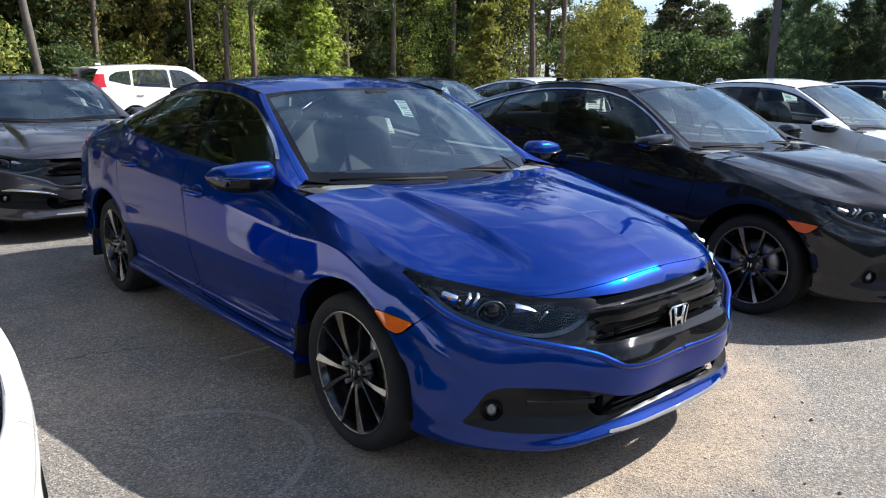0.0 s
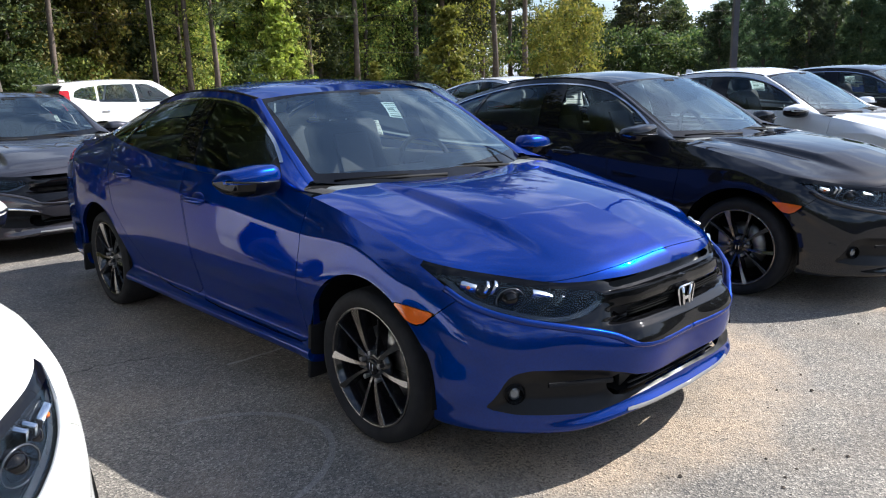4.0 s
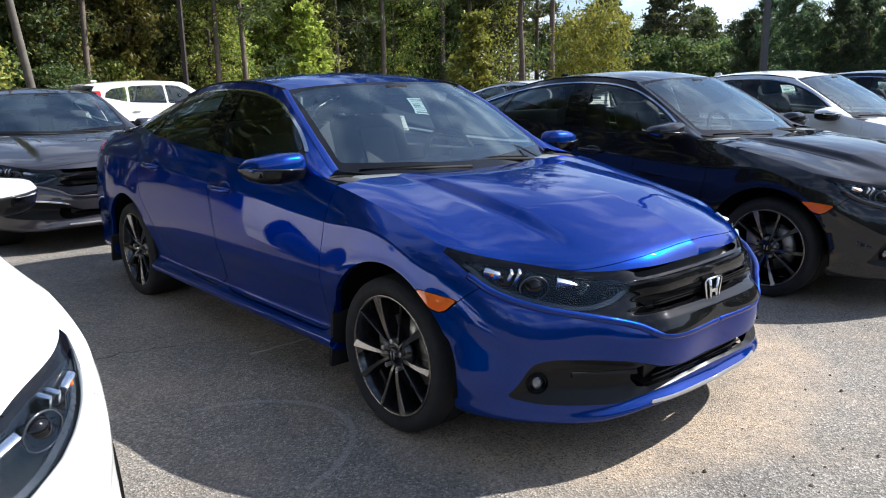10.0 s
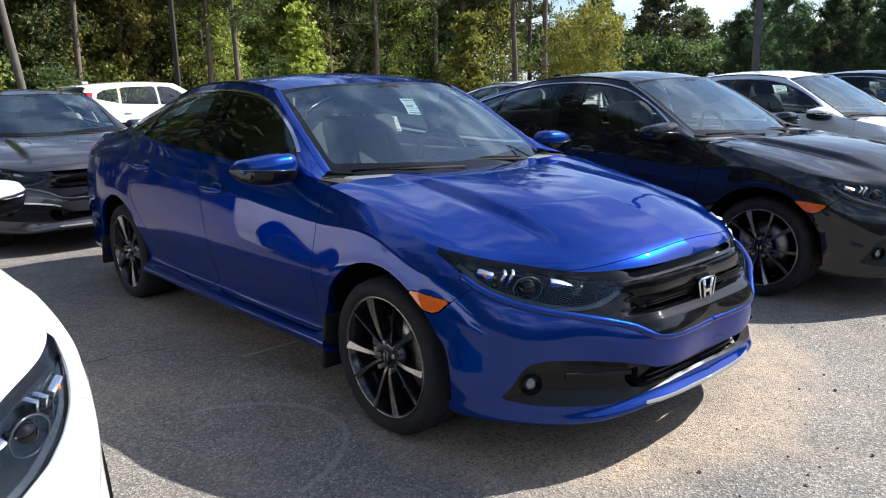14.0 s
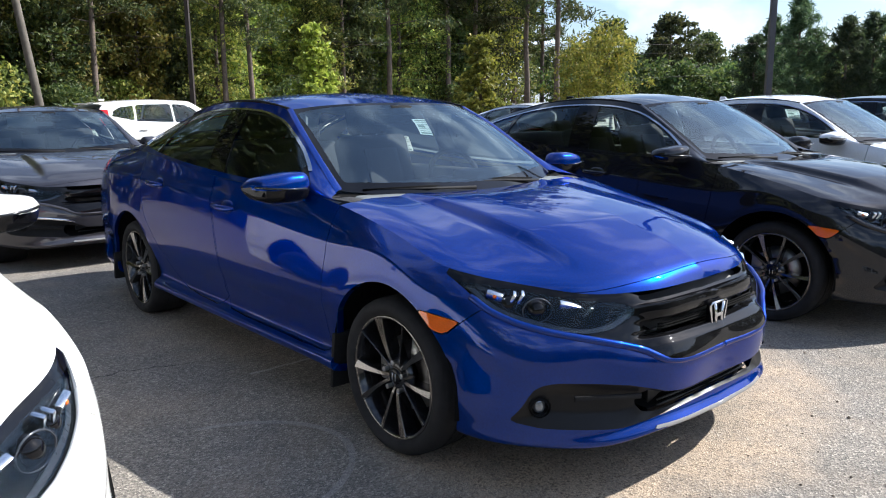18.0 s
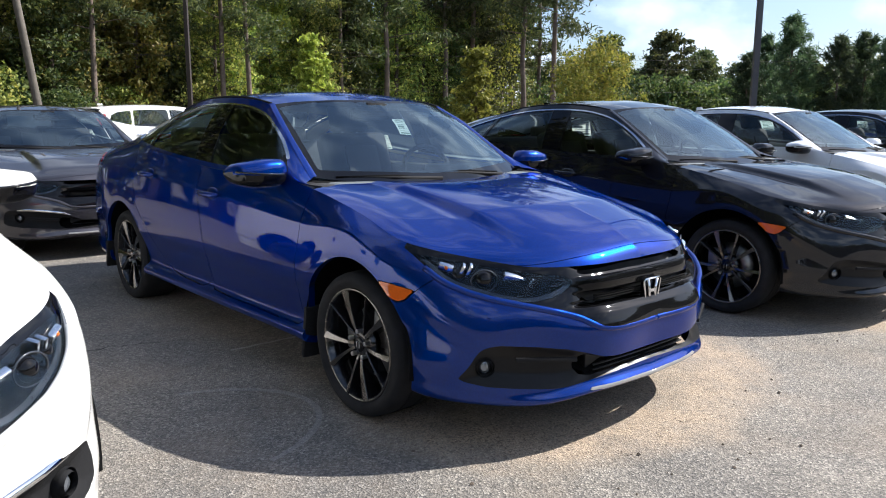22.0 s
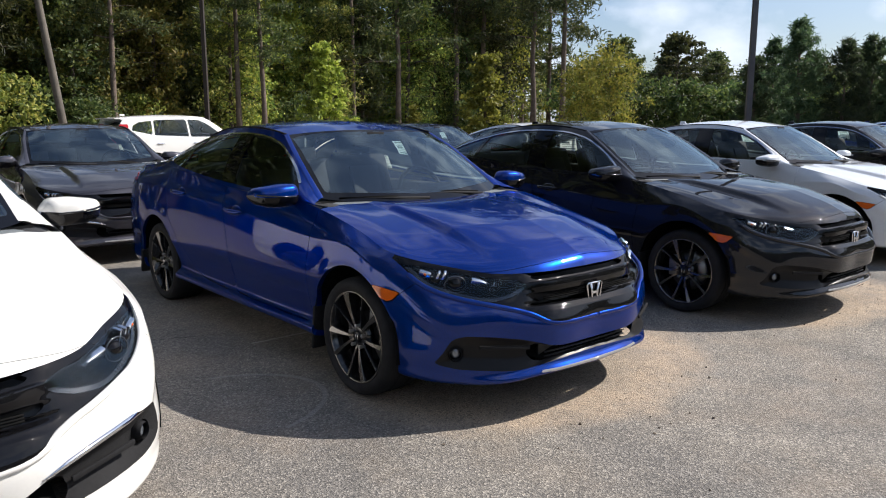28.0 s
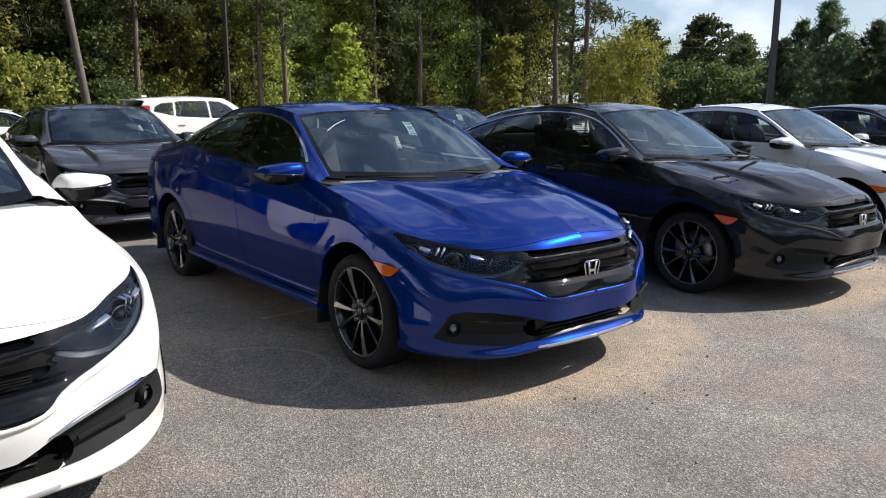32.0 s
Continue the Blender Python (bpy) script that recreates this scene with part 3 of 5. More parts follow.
        for y in AXLES:
            for s in (-1, 1):
                arc = np.linspace(math.radians(-8), math.radians(188), 32)
                S = np.array([[(s * x, y + r * math.cos(t), 0.328 + r * math.sin(t)) for t in arc] for x, r in ((0.845, .368), (.80, .385), (.52, .385), (.52, .02))])
                G = grid(S)
                obj("wheel_housing", G["V"], G["F"], M_DARK, self.root)

    def face(self):
        M = self.face_sheet
        x, z = np.abs(M["V"][:, 0]), M["V"][:, 2]
        prof = np.interp(z, [.45, .474, .484, .53, .560, .572, .606, .615, .638, .660, .667, .70], [-.024, -.020, .012, .022, .012, -.045, -.045, .012, .028, .030, -.020, -.030])
        wide = smooth((0.40 - x) / 0.14)
        low = np.where(z < 0.58, smooth((0.44 - x - (z - .5) * 0.2) / 0.14), wide)
        brow = np.interp(x, [0, .3, .5, .62, .735, .783], [.703, .703, .707, .731, .760, .782])
        M = pushed(M, prof * low - 0.008 * (1 - low) * np.clip((brow - 0.012 - z) / 0.06, 0, 1))
        lamp, M = split(M, front_f(LAMP))
        # the bright upward ledge of the bumper under the black face
        line = curve([(.0, .477), (.2, .480), (.28, .485), (.324, .493), (.401, .532), (.456, .551), (.54, .574), (.612, .592), (.675, .610), (.727, .633), (.768, .668), (.784, .70)], 60)
        flat = NOSE[NOSE[..., 1] < -0.15]
        pts = []
        for px, pz in line:
            k = np.argmin((flat[:, 0] + px) ** 2 + (flat[:, 2] - pz) ** 2)
            pts.append((-px, flat[k, 1] - 0.001, pz))
        pts = np.array(pts)
        pts[1:-1, 1] = (pts[:-2, 1] + pts[1:-1, 1] + pts[2:, 1]) / 3
        for s in (1, -1):
            V, Fc = tube([(s * q[0], q[1], q[2]) for q in pts], 0.0125, 8)
            self.add("bumper_ledge", {"V": np.array([tuple(v) for v in V]), "F": Fc}, self.paint)
        # lamps: clear cover, bowl and optics behind
        covers = self.pair("headlight", rimmed(lamp, 0.004), M_LENS, "clear headlight with dark inner bezel")
        d = np.maximum(inside(LAMP, np.abs(lamp["V"][:, 0]), lamp["V"][:, 2]), -0.05)
        bowl = pushed(lamp, np.minimum(-0.018, d * 1.6))
        bowls = self.pair("lamp_bowl", bowl, M_BOWL)
        gx, gz = np.abs(lamp["V"][:, 0]), lamp["V"][:, 2]
        edge_d = inside(LAMP, gx, gz)
        guide = keep(pushed(lamp, -0.005), np.maximum.reduce([edge_d + 0.003, -0.016 - edge_d, gz - 0.636 - (gx - 0.38) * 0.235]))
        guides = self.pair("light_guide", guide, M_GUIDE, "pale light guide along the lamp's edge")
        for k, s in ((0, 1), (1, -1)):
            bowls[k].parent = covers[k]
            guides[k].parent = covers[k]
            at = lambda x, y, z: Matrix.Translation((s * x, y, z))
            self.bpart("projector", ball(0.036, at(-0.632, -0.560, 0.658), 18), M_GLOSS, "", covers[k])
            V, Fc = tube([(s * (-0.645 + 0.043 * math.cos(t)), -0.578 - 0.024 * math.cos(t), 0.660 + 0.040 * math.sin(t)) for t in np.linspace(0, 2 * math.pi, 24, endpoint=False)], 0.003, 6, True)
            obj("projector_ring", V, Fc, M_GUIDE, covers[k])
            self.bpart("reflector", box((0.085, 0.02, 0.060), (0, 0, 0), 0.004, 2, at(-0.552, -0.632, 0.655) @ pose(0, 0, 0, 32, 14 * s, -30 * s)), M_REFL, "", covers[k])
            self.bpart("reflector", box((0.060, 0.02, 0.045), (0, 0, 0), 0.004, 2, at(-0.470, -0.690, 0.640) @ pose(0, 0, 0, 32, 14 * s, -24 * s)), M_BOWL, "", covers[k])
            for dx in (0.0, 0.022):
                self.bpart("reflector_blade", box((0.012, 0.03, 0.06), (0, 0, 0), 0.004, 2, at(-0.690 + dx, -0.505 - dx * .7, 0.690) @ pose(0, 0, 0, 20, 22 * s, -40 * s)), M_REFL, "", covers[k])
            self.bpart("projector", ball(0.030, at(-0.690, -0.490, 0.672), 18), M_GLOSS, "", covers[k])
            self.bpart("reflector", box((0.055, 0.018, 0.05), (0, 0, 0), 0.005, 2, at(-0.728, -0.462, 0.694) @ pose(0, 0, 0, 26, 16 * s, -52 * s)), M_REFL, "", covers[k])
            self.bpart("reflector_blade", box((0.010, 0.022, 0.05), (0, 0, 0), 0.003, 2, at(-0.505, -0.672, 0.648) @ pose(0, 0, 0, 24, 20 * s, -24 * s)), M_REFL, "", covers[k])
            self.bpart("amber_bulb", ball(0.0075, at(-0.735, -0.474, 0.705), 12), M_AMBER, "", covers[k])
        up, M = split(M, front_f(SLOT_UP))
        low, M = split(M, front_f(SLOT_LOW))
        self.whole("grille_surround", rimmed(M, 0.03), M_GLOSS, "gloss black grille bar")
        for name, sheet in (("upper_grille", up), ("lower_grille", low)):
            back = self.whole(name, pushed(sheet, -0.032), M_MESH)
        for z in (.581, .590, .599):
            V, Fc = tube([(x, -0.825 + 0.14 * x * x, z) for x in np.linspace(-.31, .31, 15)], 0.0035, 6)
            obj("grille_bar", V, Fc, M_DARK, self.root)
        # pods with fog lamps, and the lower intake
        P = self.pod_sheet
        throat, P = split(P, front_f(soften([(-.1, .356), (.24, .362), (.33, .378), (.40, .398), (.42, .34), (.37, .296), (.2, .305), (-.1, .314)], 1)))
        d = np.maximum(inside(self.pod, np.abs(throat["V"][:, 0]), throat["V"][:, 2]), -0.03)
        self.whole("lower_intake", pushed(throat, d * 3.5), M_DARK)
        d = np.maximum(inside(self.pod, np.abs(P["V"][:, 0]), P["V"][:, 2]), -0.05)
        deep = 0.55 + 0.9 * np.clip((0.40 - np.abs(P["V"][:, 0])) / 0.08, 0, 1)
        if self.trim == "sport":
            self.whole("bumper_insert", pushed(P, d * deep), M_INSERT, "satin black lower bumper insert")
        else:
            self.whole("bumper_insert", pushed(P, d * deep), M_PLASTIC, "matt black lower bumper insert")
            for s in (-1, 1):
                V, Fc = tube([(s * x, y, z) for x, y, z in ((-.752, -.545, .440), (-.738, -.572, .457), (-.69, -.640, .464), (-.61, -.722, .466), (-.50, -.790, .456), (-.40, -.842, .440), (-.33, -.866, .418))], [.009, .010, .011, .012, .012, .010, .004], 8)
                obj("fog_trim", V, Fc, M_CHROME, self.root, "chrome blade above the fog lamp")
                V, Fc = tube([(s * x, y, z) for x, y, z in ((-.752, -.545, .440), (-.766, -.522, .40), (-.768, -.520, .360), (-.752, -.546, .336))], .007, 8)
                obj("fog_trim", V, Fc, M_CHROME, self.root, "chrome blade beside the fog lamp")
        for z in (.292, .312, .332):
            V, Fc = tube([(x, -0.825 + 0.12 * x * x, z) for x in np.linspace(-.30, .30, 13)], 0.004, 6)
            obj("intake_bar", V, Fc, M_MESH, self.root)
        self.bpart("intake_back", box((0.62, 0.02, 0.12), (0, -0.775, .315), 0.005), M_MESH)
        for s in (-1, 1):
            m = Matrix.Translation((s * -0.690, -0.632, 0.362) if self.trim == "sport" else (s * -0.672, -0.652, 0.398)) @ pose(0, 0, 0, 90, 0, -38 * s)
            V, Fc = lathe([(-.012, .036), (.008, .038), (.012, .035), (-.004, .031), (-.02, .026)], 28)
            V = [tuple(m @ Matrix.Rotation(radians(90), 4, "Y") @ Vector(v)) for v in V]
            ring = obj("fog_lamp", V, Fc, M_PLASTIC, self.root, "round fog lamp")
            self.bpart("fog_reflector", ball(0.026, m @ Matrix.Diagonal((0.8, 1, 0.35, 1)), 16), M_FOG, "", ring)
            self.bpart("insert_rib", box((0.24, 0.012, 0.018), (0, 0, 0), 0.005, 2, Matrix.Translation((s * -0.52, -0.775, 0.388)) @ pose(0, 0, 0, 0, 4 * s, -25 * s)), M_PLASTIC)
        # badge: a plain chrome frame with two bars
        Y, Z = -0.850, 0.584
        badge = self.bpart("badge", box((0.10, 0.012, 0.088), (0, Y + 0.008, Z), 0.012, 3), M_GLOSS, "chrome maker's badge")
        ring = [(x * w, Y - 0.004, Z + z) for x, z, w in ((-1, -.038, .040), (-.8, -.045, .045), (.8, -.045, .045), (1, -.038, .040), (1, .038, .054), (.8, .045, .057), (-.8, .045, .057), (-1, .038, .054))]
        V, Fc = tube(ring, 0.0045, 8, True)
        obj("badge_frame", V, Fc, M_CHROME, badge)
        for s in (-1, 1):
            V, Fc = tube([(s * .020, Y - 0.004, Z - .040), (s * .019, Y - 0.006, Z), (s * .030, Y - 0.004, Z + .040)], [.008, .0065, .008], 8)
            obj("badge_bar", V, Fc, M_CHROME, badge)
        self.bpart("badge_bridge", box((0.036, 0.008, 0.014), (0, Y - 0.005, Z - .002), 0.003), M_CHROME, "", badge)

    def greenhouse(self):
        n = 28
        base_side = tuple(edge_between(7, 8, 30)[3])
        # windscreen
        bottom = curve([(0, 0.33, 0.93), (-0.3, 0.355, 0.935), (-0.52, 0.43, 0.945), (-0.665, 0.52, 0.965)], n)
        side = curve([(-0.665, 0.52, 0.965), (-0.640, 0.73, 1.10), (-0.602, 0.93, 1.222), (-0.56, 1.09, 1.305)], n)
        top = curve([(0, 0.985, 1.335), (-0.28, 1.005, 1.330), (-0.45, 1.04, 1.319), (-0.56, 1.09, 1.305)], n)
        mid = curve([(0, 0.33, 0.93), (0, 0.55, 1.078), (0, 0.77, 1.213), (0, 0.985, 1.335)], n)
        S = coons(bottom, top, mid, side)
        self.screen = grid(S)
        black, clear = split(self.screen, lambda V: np.maximum.reduce([0.388 + 0.42 * V[:, 0] ** 2 - V[:, 1], V[:, 1] - 0.965 - 0.25 * V[:, 0] ** 2, np.abs(V[:, 0]) - 0.715 + 0.155 * V[:, 1]]))
        sc = self.whole("windscreen", black, M_GLASS, "clear laminated windscreen")
        self.whole("windscreen_border", clear, M_GLOSS, "", sc)
        # roof
        rail = curve([(-0.56, 1.09, 1.305), (-0.572, 1.30, 1.338), (-0.578, 1.60, 1.348), (-0.572, 1.95, 1.325), (-0.56, 2.22, 1.278)], n)
        rear = curve([(0, 2.32, 1.315), (-0.3, 2.295, 1.308), (-0.56, 2.22, 1.278)], n)
        mid = curve([(0, 0.985, 1.335), (0, 1.20, 1.376), (0, 1.50, 1.395), (0, 1.85, 1.383), (0, 2.32, 1.315)], n)
        roof = grid(coons(top, rear, mid, rail))
        self.whole("roof", roof, self.paint)
        self.whole("headliner", pushed(roof, -0.03), M_LINER)
        # rear screen and boot lid
        csid = curve([(-0.56, 2.22, 1.278), (-0.572, 2.55, 1.20), (-0.60, 2.86, 1.095), (-0.63, 3.06, 1.053)], n)
        bot = curve([(0, 3.12, 1.085), (-0.3, 3.10, 1.082), (-0.5, 3.075, 1.07), (-0.63, 3.06, 1.053)], n)
        mid = curve([(0, 2.32, 1.315), (0, 2.60, 1.255), (0, 2.86, 1.17), (0, 3.12, 1.085)], n)
        rs = grid(coons(rear, bot, mid, csid))
        pane, border = split(rs, lambda V: np.maximum.reduce([2.36 - V[:, 1], V[:, 1] - 3.07, np.abs(V[:, 0]) - 0.53]))
        ob = self.whole("rear_screen", pane, M_TINT, "tinted rear window")
        self.whole("rear_screen_border", border, self.paint)
        deck_side = edge_between(11, 12, n)
        deck_side = curve([(-0.63, 3.06, 1.053)] + [tuple(p) for p in deck_side[12::7]], n)
        tail = edge_between(12, 14, n)[::-1]
        tail[-1] = deck_side[-1]
        mid = curve([(0, 3.12, 1.085), (0, 3.4, 1.085), (0, 3.62, 1.075), tuple(tail[0])], n)
        self.whole("boot_lid", grid(coons(bot, tail, mid, deck_side)), self.paint)
        # flank of the cabin
        lower = curve([(-0.765, 0.40, 0.942), (-0.79, 0.75, 0.96), (-0.803, 1.40, 0.977), (-0.807, 1.9, 1.015), (-0.80, 2.30, 1.056), (-0.755, 2.62, 1.064), (-0.70, 2.95, 1.055), (-0.665, 3.10, 1.05)], 90)
        upper = curve([(-0.70, 0.50, 0.960), (-0.660, 0.73, 1.098), (-0.622, 0.93, 1.220), (-0.580, 1.10, 1.304), (-0.590, 1.32, 1.336), (-0.595, 1.62, 1.346), (-0.588, 1.95, 1.323), (-0.575, 2.22, 1.276), (-0.585, 2.55, 1.198), (-0.615, 2.86, 1.094), (-0.645, 3.06, 1.053)], 90)
        v = np.linspace(0, 1, 22)[:, None, None]
        S = (1 - v) * lower[None] + v * upper[None]
        S[..., 0] -= 0.022 * np.sin(np.pi * v[..., 0])
        side = grid(S)
        dlo, frame_ = split(side, side_f(DLO))
        trim, frame_ = split(frame_, lambda V: np.maximum(inside(DLO, V[:, 1], V[:, 2]) - 0.009, 1.04 + 0.028 * (V[:, 1] - 0.6) - V[:, 2]))
        self.pair("pillar_panel", frame_, self.paint)
        edge = curve([(-0.703, 0.50, 0.962), (-0.663, 0.73, 1.100), (-0.625, 0.93, 1.222), (-0.578, 1.10, 1.308)], n)
        inner_edge = curve([(-0.655, 0.525, 0.971), (-0.631, 0.73, 1.103), (-0.594, 0.93, 1.225), (-0.552, 1.09, 1.309)], n)
        self.pair("pillar_edge", rimmed(grid(np.stack([edge, (edge + inner_edge) / 2 + np.array([-.003, -.003, .004]), inner_edge])), 0.01), self.paint)
        self.pair("window_trim", rimmed(pushed(trim, 0.003), 0.012), M_TRIM, "bright window surround")
        # panes, parted by the middle pillar and the rear divider
        def lean(y0, k):
            return lambda V: V[:, 1] - (y0 + k * (V[:, 2] - 1.1))
        A, B = split(dlo, lean(1.385, 0.10))
        pil, B = split(B, lean(1.565, 0.10))
        C, D = split(B, lean(2.20, -0.14))
        bar, D = split(D, lean(2.235, -0.14))
        self.pair("door_pillar", pil, M_GLOSS)
        self.pair("pane_bar", bar, M_GLOSS)
        sail, A = split(A, lean(0.72, 0.0))
        self.pair("mirror_sail", sail, M_PLASTIC)
        for nm, q, g in (("front_side_window", A, M_TINT), ("rear_side_window", C, M_TINT), ("quarter_window", D, M_TINT)):
            self.pair(nm, pushed(q, -0.006), g, "tinted side glass")
        inner = keep(side, -side_f(DLO)(side["V"]) - 0.0)
        self.pair("pillar_lining", pushed(inner, -0.03), M_LINER)
        # ditch strip and cowl
        V, F = tube([tuple(p + np.array([-.008, 0, .004])) for p in rail[::3]], 0.006, 6)
        for s in (1, -1):
            obj("roof_strip", [(s * q[0], q[1], q[2]) for q in V], F[::1], M_PLASTIC, self.root)
        S = np.stack([curve([(0, .285, .912), (-.3, .30, .915), (-.52, .375, .922), (-.70, .40, .93)], 24), curve([(0, .36, .925), (-.3, .385, .93), (-.52, .46, .942), (-.70, .50, .955)], 24)])
        cap, cowl = split(grid(S), lambda V: 0.575 - np.abs(V[:, 0]))
        self.whole("cowl_panel", cowl, M_DARK)
        self.pair("cowl_end", cap, M_DARK)

    def fittings(self):
        for s in (-1, 1):
            X = lambda x, y, z: (s * -x, y, z)
            # door mirror: painted cap, black underside, stalk
            def ell(hemi):
                V, F = [], []
                nu, nv = 28, 18
                for i in range(nv + 1):
                    for j in range(nu):
                        a, t = math.pi * 2 * j / nu, i / nv
                        t = 0.5 - 0.5 * math.cos(math.pi * t)
                        r = min(1.0, (7.0 * t) ** 0.5, (8.0 * (1 - t)) ** 0.5) if 0 < t < 1 else 0.02
                        sa, ca = math.sin(a), math.cos(a)
                        sa, ca = math.copysign(abs(sa) ** 0.62, sa), math.copysign(abs(ca) ** 0.62, ca)
                        zt = np.interp(t, [0, .15, .45, .8, 1], [1.038, 1.052, 1.054, 1.038, 1.024])
                        zb = np.interp(t, [0, .3, .7, .9, 1], [.948, .924, .928, .946, .962])
                        yf = np.interp(t, [0, .2, .55, .85, 1], [.585, .545, .535, .570, .635])
                        yb = np.interp(t, [0, 1], [.660, .715])
                        x = 0.757 + 0.285 * t
                        z = (zt + zb) / 2 + (zt - zb) / 2 * r * sa
                        y = (yf + yb) / 2 + (yb - yf) / 2 * r * ca
                        V.append((s * -x, y, z))
                for i in range(nv):
                    for j in range(nu):
                        f = (i * nu + j, i * nu + (j + 1) % nu, (i + 1) * nu + (j + 1) % nu, (i + 1) * nu + j)
                        up = sum(V[q][2] for q in f) / 4 > 0.988 + 0.010 * i / nv
                        if up == hemi:
                            F.append(f if s > 0 else f[::-1])
                return V, F
            V, F = ell(True)
            cap = obj("mirror_cap", V, F, self.paint, self.root)
            self.painted.append(cap)
            V, F = ell(False)
            obj("mirror_underside", V, F, M_GLOSS, cap)
            V, F = tube([X(.745, .64, .955), X(.79, .63, .962), X(.86, .61, .968)], [.024, .020, .024], 8)
            obj("mirror_stalk", V, F, M_PLASTIC, cap)
            V, F = tube([X(.82, .535, .986), X(.90, .519, .990), X(.97, .542, .996), X(1.02, .600, 1.0)], .005, 6)
            obj("mirror_repeater", V, F, M_LAMPIN, cap)
            # handles
            for doors, y, z in ((self.doors_f, 1.265, .840), (self.doors_r, 2.145, .893)):
                door = doors[0 if s < 0 else 1]
                x = 0.852
                V, F = tube([X(x + .006, y - .11, z + .003), X(x + .026, y - .08, z + .004), X(x + .031, y, z + .003), X(x + .026, y + .07, z + .008), X(x + .006, y + .10, z + .010)], [.008, .015, .016, .015, .008], 10)
                h = obj("door_handle", V, F, self.paint, door)
                self.painted.append(h)
                self.bpart("handle_recess", ball(0.062, Matrix.Translation(X(x - .0165, y - .01, z)) @ Matrix.Diagonal((0.30, 1.25, 0.62, 1)), 16), self.paint, "", door)
            # mud flap, wipers
            if self.trim == "sport":
                self.bpart("mud_flap", box((0.16, 0.022, 0.24), (0, 0, 0), 0.008, 2, Matrix.Translation(X(.772, .345, .300)) @ pose(0, 0, 0, 8, 0, 0)), M_PLASTIC, "black mud flap")
                self.bpart("mud_flap", box((0.18, 0.03, 0.19), (0, 0, 0), 0.008, 2, Matrix.Translation(X(.775, WB + .385, .285)) @ pose(0, 0, 0, 12, 0, 0)), M_PLASTIC, "black mud flap")
        for pts in (((.40, .36, .945), (.16, .385, .962), (-.12, .40, .965)), ((-.04, .35, .945), (-.30, .385, .957), (-.52, .46, .962))):
            V, F = tube(pts, [.009, .007, .005], 6)
            w = obj("wiper", V, F, M_PLASTIC, self.root, "black wiper arm and blade")
            V, F = tube([(pts[1][0] + .22, pts[1][1] + .0, pts[1][2] - .004), (pts[1][0], pts[1][1] + .012, pts[1][2] + .006), (pts[2][0] - .06, pts[2][1] + .02, pts[2][2] + .004)], [.004, .008, .004], 6)
            obj("wiper_blade", V, F, M_DARK, w)
        # roof fin aerial
        bm = box((0.055, 0.16, 0.06), (0, 2.16, 1.355), 0.02, 3)
        for v in bm.verts:
            if v.co.z > 1.36:
                v.co.x *= 0.35
                v.co.y = 2.16 + (v.co.y - 2.16) * 0.45 + 0.045
        self.painted.append(part("aerial_fin", bm, self.paint, self.root))

    def cabin(self):
        self.bpart("dashboard", box((1.34, 0.52, 0.20), (0, 0.62, 0.845), 0.05, 3), M_DASH)
        self.bpart("instrument_hood", box((0.36, 0.22, 0.07), (0.36, 0.66, 0.955), 0.03, 3), M_DASH)
        V, F = tube([(0.36 + 0.185 * math.cos(a), 0.93 + 0.06 * math.sin(a), 0.90 + 0.172 * math.sin(a)) for a in np.linspace(0, 2 * math.pi, 32, endpoint=False)], 0.015, 8, True)
        sw = obj("steering_wheel", V, F, M_PLASTIC, self.root)
        self.bpart("steering_boss", box((0.30, 0.05, 0.11), (0.36, 0.915, 0.89), 0.02, 2), M_PLASTIC, "", sw)
        self.bpart("rear_view_mirror", box((0.24, 0.03, 0.065), (0, 1.03, 1.255), 0.014, 2), M_PLASTIC)
        self.bpart("camera_housing", box((0.14, 0.12, 0.05), (0, 1.0, 1.297), 0.018, 2, None), M_PLASTIC)
        for x in (-0.36, 0.36):
            self.seat(x, 1.30, 0.50)
        self.bpart("rear_bench", box((1.24, 0.5, 0.20), (0, 2.15, 0.50), 0.06, 3), M_CLOTH)
        self.bpart("rear_backrest", box((1.24, 0.16, 0.56), (0, 0, 0), 0.06, 3, Matrix.Translation((0, 2.47, 0.80)) @ pose(0, 0, 0, -22)), M_CLOTH)
        for x in (-0.38, 0.38):
            self.bpart("rear_headrest", box((0.26, 0.09, 0.14), (x, 2.60, 1.10), 0.035, 3), M_CLOTH)
        self.bpart("parcel_shelf", box((1.2, 0.42, 0.03), (0, 2.80, 1.045), 0.01), M_LINER)
        m = Matrix.Translation((0.660, 1.78, 1.075)) @ pose(0, 0, 0, 0, -24, 0)
        sheet = obj("price_sheet", [m @ Vector((0, y, z)) for y, z in ((-.075, -.052), (.075, -.052), (.075, .052), (-.075, .052))], [(0, 1, 2, 3)], M_PAPER, self.root, "white price sheet taped inside the rear window", False)
        for k, (w, h) in enumerate(((.16, .018), (.18, .006), (.18, .006), (.10, .03), (.18, .006), (.15, .006), (.17, .02))):
            for side in (-1, 1):
                self.bpart("print_bar", box((0.001, w * .68, h * .45), (side * .0025, (.125 - w * .68) / 2 - .01, .042 - .0138 * k), 0, 1, Matrix.Translation((0.660, 1.78, 1.075)) @ pose(0, 0, 0, 0, -24, 0)), M_INK, "", sheet)
        self.bpart("screen_label", box((0.09, 0.002, 0.045), (0, 0, 0), 0, 1, Matrix.Translation((0.47, 0.985, 1.262)) @ pose(0, 0, 0, -58, 0, 10)), M_PAPER, "small white label inside the windscreen")
